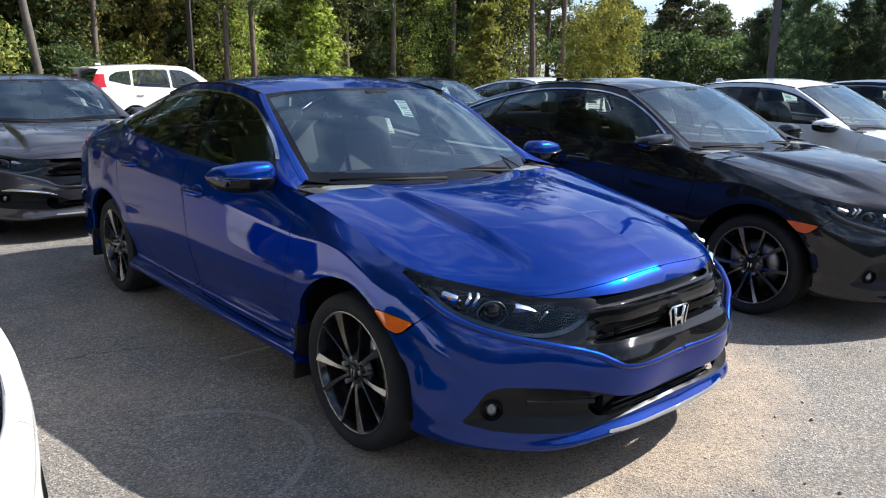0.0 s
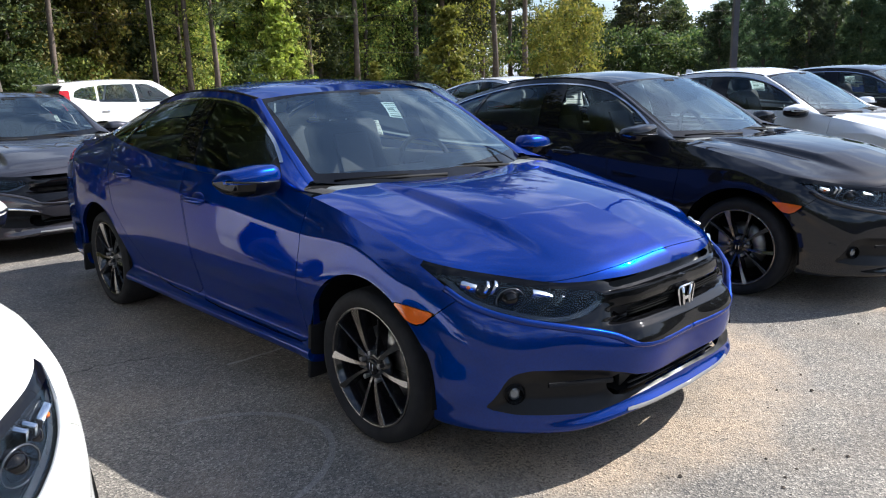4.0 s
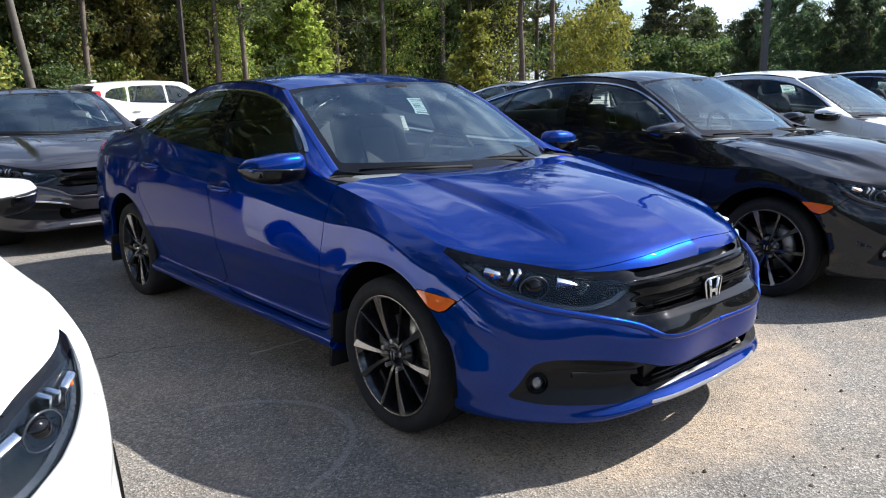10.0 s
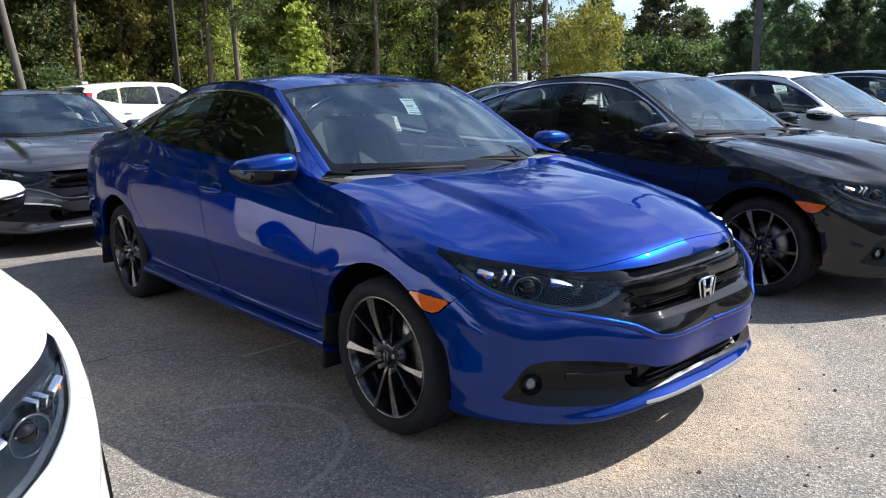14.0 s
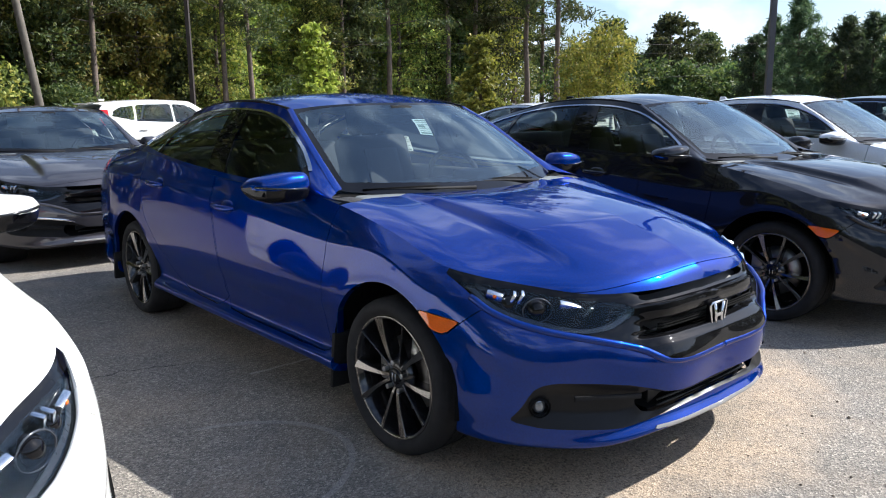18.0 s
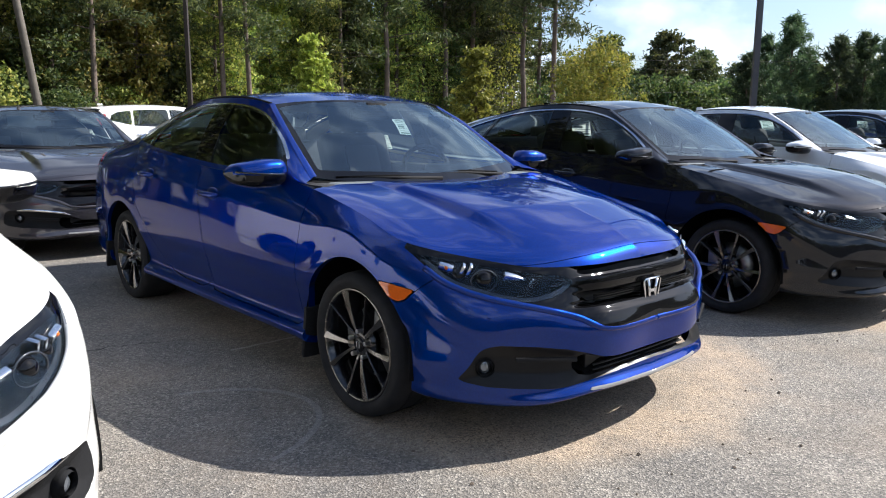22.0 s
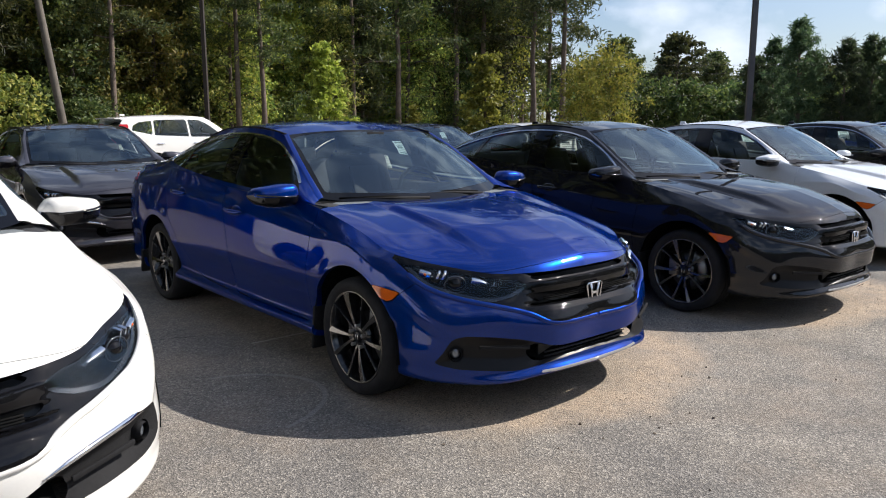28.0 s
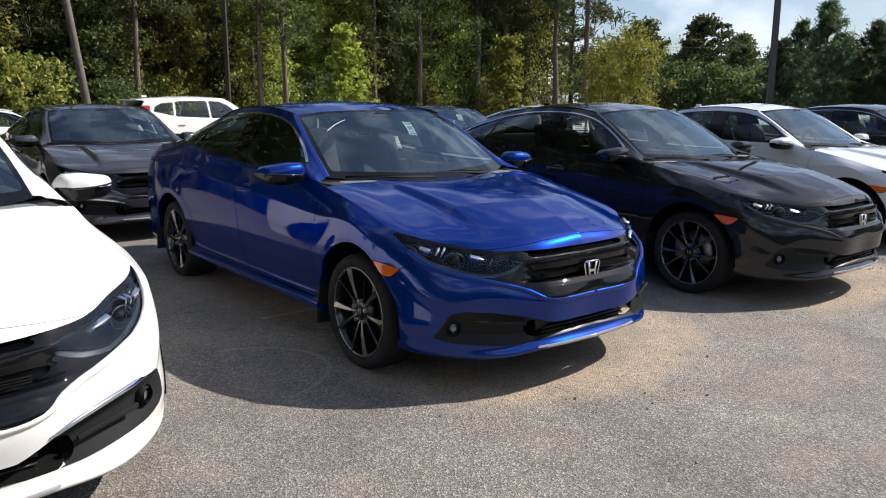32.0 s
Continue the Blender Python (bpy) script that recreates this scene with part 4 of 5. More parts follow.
        if self.trim != "sport":
            m = Matrix.Translation((0.545, 0.83, 1.160)) @ pose(0, 0, 0, -56, 0, 16)
            tag = self.bpart("stock_label", box((0.11, 0.002, 0.052), (0, 0, 0), 0, 1, m), M_PAPER, "white stock label inside the windscreen")
            for z, w in ((.010, .085), (-.010, .07)):
                self.bpart("print_bar", box((w, 0.001, 0.010), (0, -.0025, z), 0, 1, m), M_INK, "", tag)
        for x in (-0.68, 0.68):
            self.bpart("door_lining", box((0.10, 2.2, 0.45), (x, 1.45, 0.72), 0.03, 2), M_CLOTH)

    def seat(self, x, y, z):
        s = self.bpart("front_seat", box((0.52, 0.50, 0.17), (x, y, z), 0.06, 3), M_CLOTH)
        back = box((0.50, 0.14, 0.62), (0, 0, 0), 0.055, 3, Matrix.Translation((x, y + 0.34, z + 0.34)) @ pose(0, 0, 0, -20))
        self.bpart("seat_back", back, M_CLOTH, "", s)
        self.bpart("seat_insert", box((0.25, 0.03, 0.46), (0, 0, 0), 0.012, 2, Matrix.Translation((x, y + 0.262, z + 0.345)) @ pose(0, 0, 0, -20)), M_CLOTHGREY, "", s)
        self.bpart("headrest", box((0.27, 0.10, 0.19), (0, 0, 0), 0.04, 3, Matrix.Translation((x, y + 0.475, z + 0.735)) @ pose(0, 0, 0, -14)), M_CLOTH, "", s)
        for dx in (-0.06, 0.06):
            self.bpart("headrest_post", cyl(0.007, 0.007, 0.10, Matrix.Translation((x + dx, y + 0.455, z + 0.63)), 10), M_SATIN, "", s)

    def wheel(self, s, y):
        """s: -1 for the car's right side. The wheel faces outward along s * x."""
        hub = new("wheel")
        hub.parent = self.root
        # the face plane is at the rim's outer lip; built facing -x, turned for the other side
        hub.matrix_parent_inverse = Matrix.Identity(4)
        hub.matrix_basis = Matrix.Translation((s * (0.828 if self.trim == "sport" else 0.800), y, HUB)) @ (Matrix.Identity(4) if s < 0 else Matrix.Rotation(math.pi, 4, "Z"))
        if hasattr(Car, "wheel_parts"):
            for nm, me, lab in Car.wheel_parts:
                o = new(nm, me)
                o.parent = hub
            return
        made = []

        def put(nm, V, F, m, smooth=True):
            o = obj(nm, V, F, m, hub, "", smooth)
            made.append((nm, o.data, ""))
            return o
        R = TYRE
        put("tyre", *lathe([(.012, .230), (-.004, .237), (-.016, .253), (-.018, .267), (-.012, .283), (.004, .294), (.022, .2985), (.06, R), (.115, R + .001), (.17, R), (.208, .2985), (.226, .292), (.24, .275), (.225, .226)], 56), M_TYRE)
        # tread grooves stand as thin dark ribs
        for gx in (.075, .115, .155):
            put("tread_groove", *lathe([(gx - .004, R + .0015), (gx - .003, R - .001), (gx + .003, R - .001), (gx + .004, R + .0015)], 48), M_DARK)
        put("rim", *lathe([(.000, .2345), (-.004, .2335), (-.005, .2275), (.002, .2225), (.012, .218), (.03, .211), (.10, .20), (.21, .20), (.225, .228)], 72), M_RIMBLACK)
        put("rim_lip", *lathe([(-.0045, .2345), (-.0065, .232), (-.0062, .2265), (-.003, .2245)], 72), M_MACHINED)
        put("brake_disc", *lathe([(.085, .05), (.085, .145), (.10, .145), (.10, .05)], 48), M_DISC)
        bm = box((0.06, 0.07, 0.15), (.085, .115, .02), 0.012, 2)
        o = part("brake_caliper", bm, M_DISC, hub)
        made.append(("brake_caliper", o.data, ""))
        put("wheel_back", *lathe([(.125, .02), (.125, .20)], 40), M_DARK)
        put("hub_disc", *lathe([(.016, .0), (.016, .030), (.018, .040), (.022, .056), (.032, .072), (.05, .078)], 40), M_RIMBLACK)
        put("centre_cap", *lathe([(.008, .0), (.008, .024), (.012, .030), (.020, .031)], 32), M_GLOSS)
        for dx in (-.009, .009):
            bm = box((.003, .005, .028), (.0075, dx, 0), .001, 1)
            o = part("cap_bar", bm, M_CHROME, hub)
            made.append(("cap_bar", o.data, ""))
        for k in range(5):
            a0 = math.radians(72 * k + 55)
            lug = cyl(.0095, .0075, .028, Matrix.Rotation(a0, 4, "X") @ Matrix.Translation((.014, .056 * math.cos(0.63), .056 * math.sin(0.63))) @ Matrix.Rotation(radians(90), 4, "Y"), 12, .002)
            o = part("lug_nut", lug, M_SATIN, hub)
            made.append(("lug_nut", o.data, ""))
            # a pair of swept blades: bright face, black flanks
            for (w0, w1, t0, t1, slant) in ((.012, .022, -.20, -.32, -1.0), (.012, .030, .20, .29, 1.0)):
                cs = []
                for i in range(9):
                    f = i / 8
                    r = .046 + f * (.228 - .046)
                    t = a0 + t0 + (t1 - t0) * f ** 0.8
                    w = w0 + (w1 - w0) * f
                    w *= 1.0 - 0.2 * math.sin(math.pi * f)
                    x = .020 - .025 * f ** 0.6
                    c = np.array([0, r * math.cos(t), r * math.sin(t)])
                    d = np.array([0, -math.sin(t), math.cos(t)])
                    cs.append((x, c, d, w, slant * 0.008 * f))
                V, F, Vf, Ff = [], [], [], []
                for x, c, d, w, tip in cs:
                    for e, xx in ((-1.0, .05), (-.90, .008), (-.74, 0), (.74, 0), (.90, .008), (1.0, .05)):
                        p = c + d * w * e * 0.62
                        V.append((x + xx + tip * e, p[1], p[2]))
                    for e in (-.78, -.72, .72, .78):
                        p = c + d * w * e * 0.62 * 1.04
                        Vf.append((x - .0012 + (.0012 if abs(e) > .74 else 0) + tip * e, p[1], p[2]))
                m = 6
                for i in range(8):
                    F += [(i * m + j, i * m + j + 1, (i + 1) * m + j + 1, (i + 1) * m + j) for j in range(m - 1)]
                    Ff += [(i * 4 + j, i * 4 + j + 1, (i + 1) * 4 + j + 1, (i + 1) * 4 + j) for j in range(3)]
                put("spoke", V, F, M_RIMBLACK, False)
                put("spoke_face", Vf, Ff, M_MACHINED, False)
        Car.wheel_parts = made


def another(car, name, where, paint_mat, label):
    """A further car of the same make in another paint, sharing the first one's meshes."""
    top = copy_thing(car.root, where)
    top.name = name
    tagged(top, label, "car", "parked cars")
    olds = (car.root, *car.root.children_recursive)
    for o, c in zip(olds[1:], top.children_recursive):
        if o in car.painted and c.material_slots:
            c.material_slots[0].link = "OBJECT"
            c.material_slots[0].material = paint_mat
    return top


# ---- the sport utility car: front towards -y, the same axes as the saloon ----
def suv(where, paint_mat, label):
    root = thing("suv", where, label, "car", "parked cars")
    ux = np.array([0, -0.45, -0.74, -0.88, -0.91, -0.91, -0.91, -0.89, -0.74, 0])
    uy = np.array([-0.90, -0.84, -0.66, -0.32, 0.4, 1.4, 2.5, 3.2, 3.62, 3.70])
    ku = chord(np.stack([ux, uy], 1))
    u = np.linspace(0, ku[-1], 170)

    def ring(z, ins, dy=0.0):
        z = np.full(10, z) if np.isscalar(z) else np.array(z)
        return spline(np.stack([ux * (1 - ins), uy + dy * np.where(uy < 0, 1, -1), z], 1), ku, u)
    rows = np.stack([ring(.24, .06, .04), ring(.32, .01), ring(.45, .0), ring(.62, -.01), ring(.80, .0), ring([.92, .93, .96, 1.0, 1.06, 1.09, 1.13, 1.16, 1.16, 1.16], .04, .03)])
    S = spline(rows, np.array([0, .08, .21, .38, .56, .85]), np.linspace(0, .85, 36))
    M = grid(S)
    for cy in (0.0, 2.66):
        f = np.where(np.abs(M["V"][:, 0]) > .5, 0.40 - np.hypot(M["V"][:, 1] - cy, M["V"][:, 2] - .36), -1)
        M = keep(M, f)
    lamp, M = split(M, lambda V: np.maximum(inside([(.60, .98), (.70, 1.2), (1.0, 1.2), (1.0, .9), (.75, .90)], np.abs(V[:, 0]), V[:, 2]), 3.36 - V[:, 1]))
    for q in (lamp, mirrored(lamp)):
        obj("tail_lamp", q["V"], q["F"], M_RED, root, "red tail lamp")
    clad, M = split(M, lambda V: V[:, 2] - 0.36)
    W = welded(clad, mirrored(clad))
    obj("cladding", W["V"], W["F"], M_PLASTIC, root, "black lower cladding")
    W = welded(M, mirrored(M))
    obj("body", W["V"], W["F"], paint_mat, root)
    # bonnet, cabin
    def patch(name, b, t, l, r, material):
        q = grid(coons(b, t, l, r))
        w = welded(q, mirrored(q))
        return obj(name, w["V"], w["F"], material, root)
    n = 24
    top = S[-1]
    front = curve(top[:int(len(top) * .22)], n)
    side = curve(top[int(len(top) * .22) - 1:int(len(top) * .36)], n)
    cowl = curve([(0, .30, 1.09), (-.5, .36, 1.085), tuple(side[-1])], n)
    patch("hood", front, cowl, curve([tuple(front[0]), (0, -.4, 1.02), (0, .30, 1.09)], n), side, paint_mat)
    wtop = curve([(0, 1.02, 1.64), (-.4, 1.05, 1.63), (-.60, 1.12, 1.60)], n)
    wside = curve([tuple(side[-1]), (-.74, .75, 1.34), (-.60, 1.12, 1.60)], n)
    patch("windscreen", cowl, wtop, curve([(0, .30, 1.09), (0, .66, 1.37), (0, 1.02, 1.64)], n), wside, M_GLASS)
    rail = curve([(-.60, 1.12, 1.60), (-.63, 1.8, 1.635), (-.61, 2.7, 1.61), (-.58, 3.32, 1.56)], n)
    rtop = curve([(0, 3.42, 1.60), (-.4, 3.40, 1.59), (-.58, 3.32, 1.56)], n)
    patch("roof", wtop, rtop, curve([(0, 1.02, 1.64), (0, 1.7, 1.685), (0, 2.7, 1.665), (0, 3.42, 1.60)], n), rail, paint_mat)
    tbot = curve([(0, 3.68, 1.16), (-.5, 3.65, 1.16), (-.74, 3.56, 1.16)], n)
    patch("tailgate_window", rtop, tbot, curve([(0, 3.42, 1.60), (0, 3.56, 1.38), (0, 3.68, 1.16)], n), curve([(-.58, 3.32, 1.56), (-.67, 3.46, 1.36), (-.74, 3.56, 1.16)], n), M_TINT)
    lower = curve([tuple(side[-1]), (-.875, 1.0, 1.085), (-.875, 1.6, 1.10), (-.875, 2.5, 1.13), (-.84, 3.2, 1.16), (-.74, 3.56, 1.16)], 70)
    upper = curve([(-.79, .52, 1.16), (-.74, .75, 1.34), (-.61, 1.13, 1.60), (-.64, 1.8, 1.635), (-.62, 2.7, 1.61), (-.59, 3.30, 1.56), (-.67, 3.45, 1.36), (-.74, 3.56, 1.16)], 70)
    v = np.linspace(0, 1, 18)[:, None, None]
    flank = (1 - v) * lower[None] + v * upper[None]
    flank[..., 0] -= 0.02 * np.sin(np.pi * v[..., 0])
    flank = grid(flank)
    wins = [("front_window", [(.72, 1.12), (1.12, 1.455), (1.32, 1.55), (1.66, 1.57), (1.68, 1.13)]),
            ("rear_window", [(1.73, 1.135), (1.71, 1.57), (2.40, 1.56), (2.58, 1.54), (2.64, 1.18)]),
            ("quarter_window", [(2.69, 1.19), (2.63, 1.535), (2.95, 1.50), (3.12, 1.42), (3.18, 1.30)])]
    for nm, poly in wins:
        q, flank = split(flank, side_f(poly))
        for w in (q, mirrored(q)):
            obj(nm, w["V"], w["F"], M_TINT, root, "dark tinted window")
    q, flank = split(flank, lambda V: inside([(3.20, 1.0), (3.26, 1.25), (3.22, 1.45), (3.9, 1.45), (3.9, 1.0)], V[:, 1], V[:, 2]))
    for w in (q, mirrored(q)):
        obj("tail_lamp", w["V"], w["F"], M_RED, root, "tall red tail lamp")
    for w in (flank, mirrored(flank)):
        obj("pillar_panel", w["V"], w["F"], paint_mat, root)
    part("interior", box((1.4, 2.6, .5), (0, 1.9, .95), .1, 2), M_CLOTH, root)
    bm = box((.03, .13, .045), (0, 3.05, 1.675), .012, 2)
    part("aerial_fin", bm, paint_mat, root)
    part("roof_spoiler", box((1.1, .14, .03), (0, 3.42, 1.585), .012, 2), paint_mat, root)
    for s in (-1, 1):
        part("door_mirror", box((.20, .10, .15), (s * 1.0, .72, 1.16), .045, 3), paint_mat, root)
        for y in (1.55, 2.52):
            part("door_handle", box((.03, .18, .03), (s * .905, y, .97), .012, 2), M_CHROME, root)
        for y in (0.0, 2.66):
            hub = new("wheel")
            hub.parent = root
            hub.matrix_basis = Matrix.Translation((s * .87, y, .35)) @ Matrix.Diagonal((1, 1.09, 1.09, 1)) @ (Matrix.Identity(4) if s < 0 else Matrix.Rotation(math.pi, 4, "Z"))
            for nm, me, lab in Car.wheel_parts:
                o = new(nm, me)
                o.parent = hub
    return root


# ---- ground ----
def ground_z(x, y):
    """The lot is all but level; it falls a little behind the first row."""
    return 0.027 - 0.011 * min(max(0.0, y - 3.9), 14)


def asphalt_material():
    m = mat("weathered_asphalt", (0.2, 0.19, 0.18), 0.88)
    n, l = m.node_tree.nodes, m.node_tree.links
    p = n["Principled BSDF"]
    geo = n.new("ShaderNodeNewGeometry")

    def tex(kind, scale, **kw):
        t = n.new("ShaderNodeTex" + kind)
        t.inputs["Scale"].default_value = scale
        for k, v in kw.items():
            t.inputs[k].default_value = v
        l.new(geo.outputs["Position"], t.inputs["Vector"])
        return t

    def ramp(src, stops):
        r = n.new("ShaderNodeValToRGB")
        e = r.color_ramp.elements
        while len(e) < len(stops):
            e.new(0.5)
        for q, (pos, c) in zip(e, stops):
            q.position, q.color = pos, (*c, 1)
        l.new(src, r.inputs["Fac"])
        return r.outputs["Color"]

    def mix(a, b, fac, how="MIX"):
        x = n.new("ShaderNodeMixRGB")
        x.blend_type = how
        for i, s in ((0, fac), (1, a), (2, b)):
            if isinstance(s, (int, float)):
                x.inputs[i].default_value = s
            elif isinstance(s, tuple):
                x.inputs[i].default_value = (*s, 1)
            else:
                l.new(s, x.inputs[i])
        return x.outputs["Color"]

    stones = tex("Voronoi", 135.0)
    pick = n.new("ShaderNodeSeparateColor")
    l.new(stones.outputs["Color"], pick.inputs[0])
    chips = ramp(pick.outputs[0], [(0.0, (0.118, 0.112, 0.106)), (0.22, (0.152, 0.142, 0.131)), (0.45, (0.205, 0.190, 0.171)), (0.80, (0.262, 0.242, 0.216)), (0.97, (0.40, 0.37, 0.33))])
    fine = tex("Noise", 300.0, Detail=3.0)
    col = mix(chips, ramp(fine.outputs["Fac"], [(0.3, (0.60, 0.60, 0.60)), (0.7, (1.34, 1.33, 1.30))]), 1.0, "MULTIPLY")
    wear = tex("Noise", 0.55, Detail=6.0, Roughness=0.62)
    col = mix(col, ramp(wear.outputs["Fac"], [(0.36, (0.72, 0.73, 0.76)), (0.62, (1.12, 1.09, 1.04))]), 1.0, "MULTIPLY")
    blot = tex("Noise", 2.6, Detail=8.0, Roughness=0.7)
    col = mix(col, ramp(blot.outputs["Fac"], [(0.35, (0.82, 0.82, 0.82)), (0.65, (1.10, 1.10, 1.10))]), 1.0, "MULTIPLY")
    # sand washed up in a curved band before the noses of the cars
    sep = n.new("ShaderNodeSeparateXYZ")
    l.new(geo.outputs["Position"], sep.inputs[0])

    def calc(op, a, b=None, c=None):
        x = n.new("ShaderNodeMath")
        x.operation = op
        for i, s in enumerate((a, b, c)):
            if s is None:
                continue
            if isinstance(s, (int, float)):
                x.inputs[i].default_value = s
            else:
                l.new(s, x.inputs[i])
        return x.outputs[0]

    def blob(cx, cy, rx, ry):
        dx = calc("DIVIDE", calc("SUBTRACT", sep.outputs[0], cx), rx)
        dy = calc("DIVIDE", calc("SUBTRACT", sep.outputs[1], cy), ry)
        return calc("SUBTRACT", 1.0, calc("SQRT", calc("ADD", calc("MULTIPLY", dx, dx), calc("MULTIPLY", dy, dy))))

    rag = tex("Noise", 5.0, Detail=8.0, Roughness=0.7)
    rim = tex("Noise", 1.7, Detail=7.0, Roughness=0.6)
    sand = calc("MAXIMUM", calc("MAXIMUM", blob(0.22, -0.28, 1.22, 0.88), blob(3.0, -0.42, 1.25, 0.80)), calc("MAXIMUM", blob(6.0, -0.4, 1.2, 0.7), blob(8.8, -0.4, 1.2, 0.7)))
    sand = calc("ADD", sand, calc("MULTIPLY", calc("SUBTRACT", rim.outputs["Fac"], 0.5), 0.35))
    thick = calc("MULTIPLY_ADD", calc("SUBTRACT", rag.outputs["Fac"], 0.5), 2.8, 0.80)
    grit = tex("Noise", 230.0, Detail=8.0, Roughness=0.7)
    sandcol = ramp(grit.outputs["Fac"], [(0.34, (0.10, 0.072, 0.05)), (0.45, (0.36, 0.28, 0.20)), (0.58, (0.51, 0.40, 0.29)), (0.70, (0.68, 0.60, 0.49))])
    fac = n.new("ShaderNodeMapRange")
    fac.inputs["From Min"].default_value, fac.inputs["From Max"].default_value = -0.02, 0.20
    l.new(sand, fac.inputs["Value"])
    deep = n.new("ShaderNodeMapRange")
    deep.inputs["From Min"].default_value, deep.inputs["From Max"].default_value = 0.25, 0.75
    deep.inputs["To Min"].default_value, deep.inputs["To Max"].default_value = 1.0, 0.35
    l.new(sand, deep.inputs["Value"])
    clamp = n.new("ShaderNodeClamp")
    clamp.inputs["Max"].default_value = 0.9
    l.new(calc("MULTIPLY", calc("MULTIPLY", fac.outputs[0], thick), deep.outputs[0]), clamp.inputs["Value"])
    sandcol = mix(sandcol, ramp(pick.outputs[1], [(0.0, (0.35, 0.33, 0.31)), (0.25, (0.85, 0.85, 0.85)), (0.9, (1.2, 1.19, 1.17))]), 1.0, "MULTIPLY")
    col = mix(col, sandcol, clamp.outputs[0])
    # a thin film of dust over the rest
    film = n.new("ShaderNodeMapRange")
    film.inputs["From Min"].default_value, film.inputs["From Max"].default_value = 0.48, 0.75
    film.inputs["To Max"].default_value = 0.35
    l.new(rim.outputs["Fac"], film.inputs["Value"])
    col = mix(col, sandcol, film.outputs[0])
    # faint pale tyre scuffs under the doors
    ring = calc("ABSOLUTE", blob(-1.5, 0.25, 0.60, 0.45))
    scuff = calc("MULTIPLY", calc("LESS_THAN", calc("ADD", ring, calc("MULTIPLY", rag.outputs["Fac"], 0.06)), 0.055), 0.30)
    scuff = calc("MULTIPLY", scuff, calc("GREATER_THAN", sep.outputs[0], -1.30))
    col = mix(col, (0.40, 0.39, 0.37), scuff)
    dash = calc("ABSOLUTE", calc("SUBTRACT", calc("SUBTRACT", sep.outputs[1], 1.125), calc("MULTIPLY", calc("SUBTRACT", rag.outputs["Fac"], 0.5), 0.05)))
    span = calc("LESS_THAN", calc("ABSOLUTE", calc("ADD", sep.outputs[0], 0.64)), 0.20)
    col = mix(col, (0.45, 0.44, 0.42), calc("MULTIPLY", calc("MULTIPLY", calc("LESS_THAN", dash, 0.011), span), 0.55))
    # hairline cracks wandering across the lot
    for off, slope, ink in ((1.43 - 0.18 * 0.65, -0.18, 0.8), (-2.9, 0.42, 0.45), (4.9, 0.10, 0.7)):
        run = calc("SUBTRACT", sep.outputs[1], calc("MULTIPLY_ADD", sep.outputs[0], slope, off))
        run = calc("ABSOLUTE", calc("ADD", run, calc("MULTIPLY", calc("SUBTRACT", rim.outputs["Fac"], 0.5), 0.5)))
        col = mix(col, (0.03, 0.028, 0.026), calc("MULTIPLY", calc("LESS_THAN", calc("ADD", run, calc("MULTIPLY", rag.outputs["Fac"], 0.008)), 0.0075), ink))
    l.new(col, p.inputs["Base Color"])
    bump = n.new("ShaderNodeBump")
    bump.inputs["Strength"].default_value, bump.inputs["Distance"].default_value = 0.75, 0.005
    h = calc("ADD", stones.outputs["Distance"], calc("MULTIPLY", fine.outputs["Fac"], 0.4))
    l.new(h, bump.inputs["Height"])
    l.new(bump.outputs["Normal"], p.inputs["Normal"])
    return m


M_ASPHALT = asphalt_material()
ys = [-600, -60, -8, 0, 3.9, 6, 8, 10, 12, 14, 17.9, 24, 40, 120, 600]
S = np.array([[(x, y, ground_z(x, y)) for x in (-600, -60, -8, 0, 8, 60, 600)] for y in ys])
G = grid(S)
gr = obj("ground", G["V"], [f[::-1] for f in G["F"]], M_ASPHALT)
tagged(gr, "weathered grey asphalt lot with loose sand", "ground", "", "structure")

# loose stones and clods
rng = np.random.default_rng(8)
V, F = [], []
for k in range(420):
    if k < 260:
        a, r = rng.uniform(3.3, 6.4), rng.uniform(0.75, 1.25)
        cx = (0.22, 3.0)[k % 2]
        x, y = cx + 1.2 * r * math.cos(a), -0.3 + 0.85 * r * math.sin(a)
    else:
        x, y = rng.uniform(-3, 4), rng.uniform(-2.2, 5)
    s = 0.0022 + 0.0075 * rng.random() ** 5
    o = len(V)
    for p in ((1, 0, 0), (0, 1, 0), (-1, 0, 0), (0, -1, 0), (0, 0, .8), (0, 0, -.5)):
        q = np.array(p) * s * rng.uniform(0.7, 1.3, 3)
        V.append((x + q[0], y + q[1], ground_z(x, y) + s * .4 + q[2]))
    for b in range(4):
        F += [(o + b, o + (b + 1) % 4, o + 4), (o + (b + 1) % 4, o + b, o + 5)]
tagged(obj("pebbles", V, F, mat("brown_stone", (0.13, 0.10, 0.075), 0.9, 0, 0, 0.4, 60), None, "", False), "small brown stones and clods scattered over the asphalt", "pebbles", "", "stuff")

# ---- cars ----
blue = Car("sedan", pose(0, 0, 0), M_BLUE, "glossy blue sedan with black alloy wheels, parked", "parked cars")
night = another(blue, "sedan", pose(2.72, -0.12, 0), M_BLACK, "glossy black sedan parked beside the blue one")
for c in night.children:
    if c.name.startswith("price_sheet"):
        c.location = (-0.05, 0.52 - 1.78 * 0.5, 0.09 - 1.075 * 0.7)
        c.scale = (1.0, 1.5, 1.7)
another(blue, "sedan", pose(5.60, 0.05, 0), M_SILVER, "pale silver sedan parked beside the black one")
another(blue, "sedan", pose(8.40, 0.0, 0), M_BLACK, "black sedan parked in the front row")
another(blue, "sedan", pose(11.2, 0.0, 0), M_BLUE, "blue sedan parked far along the front row")
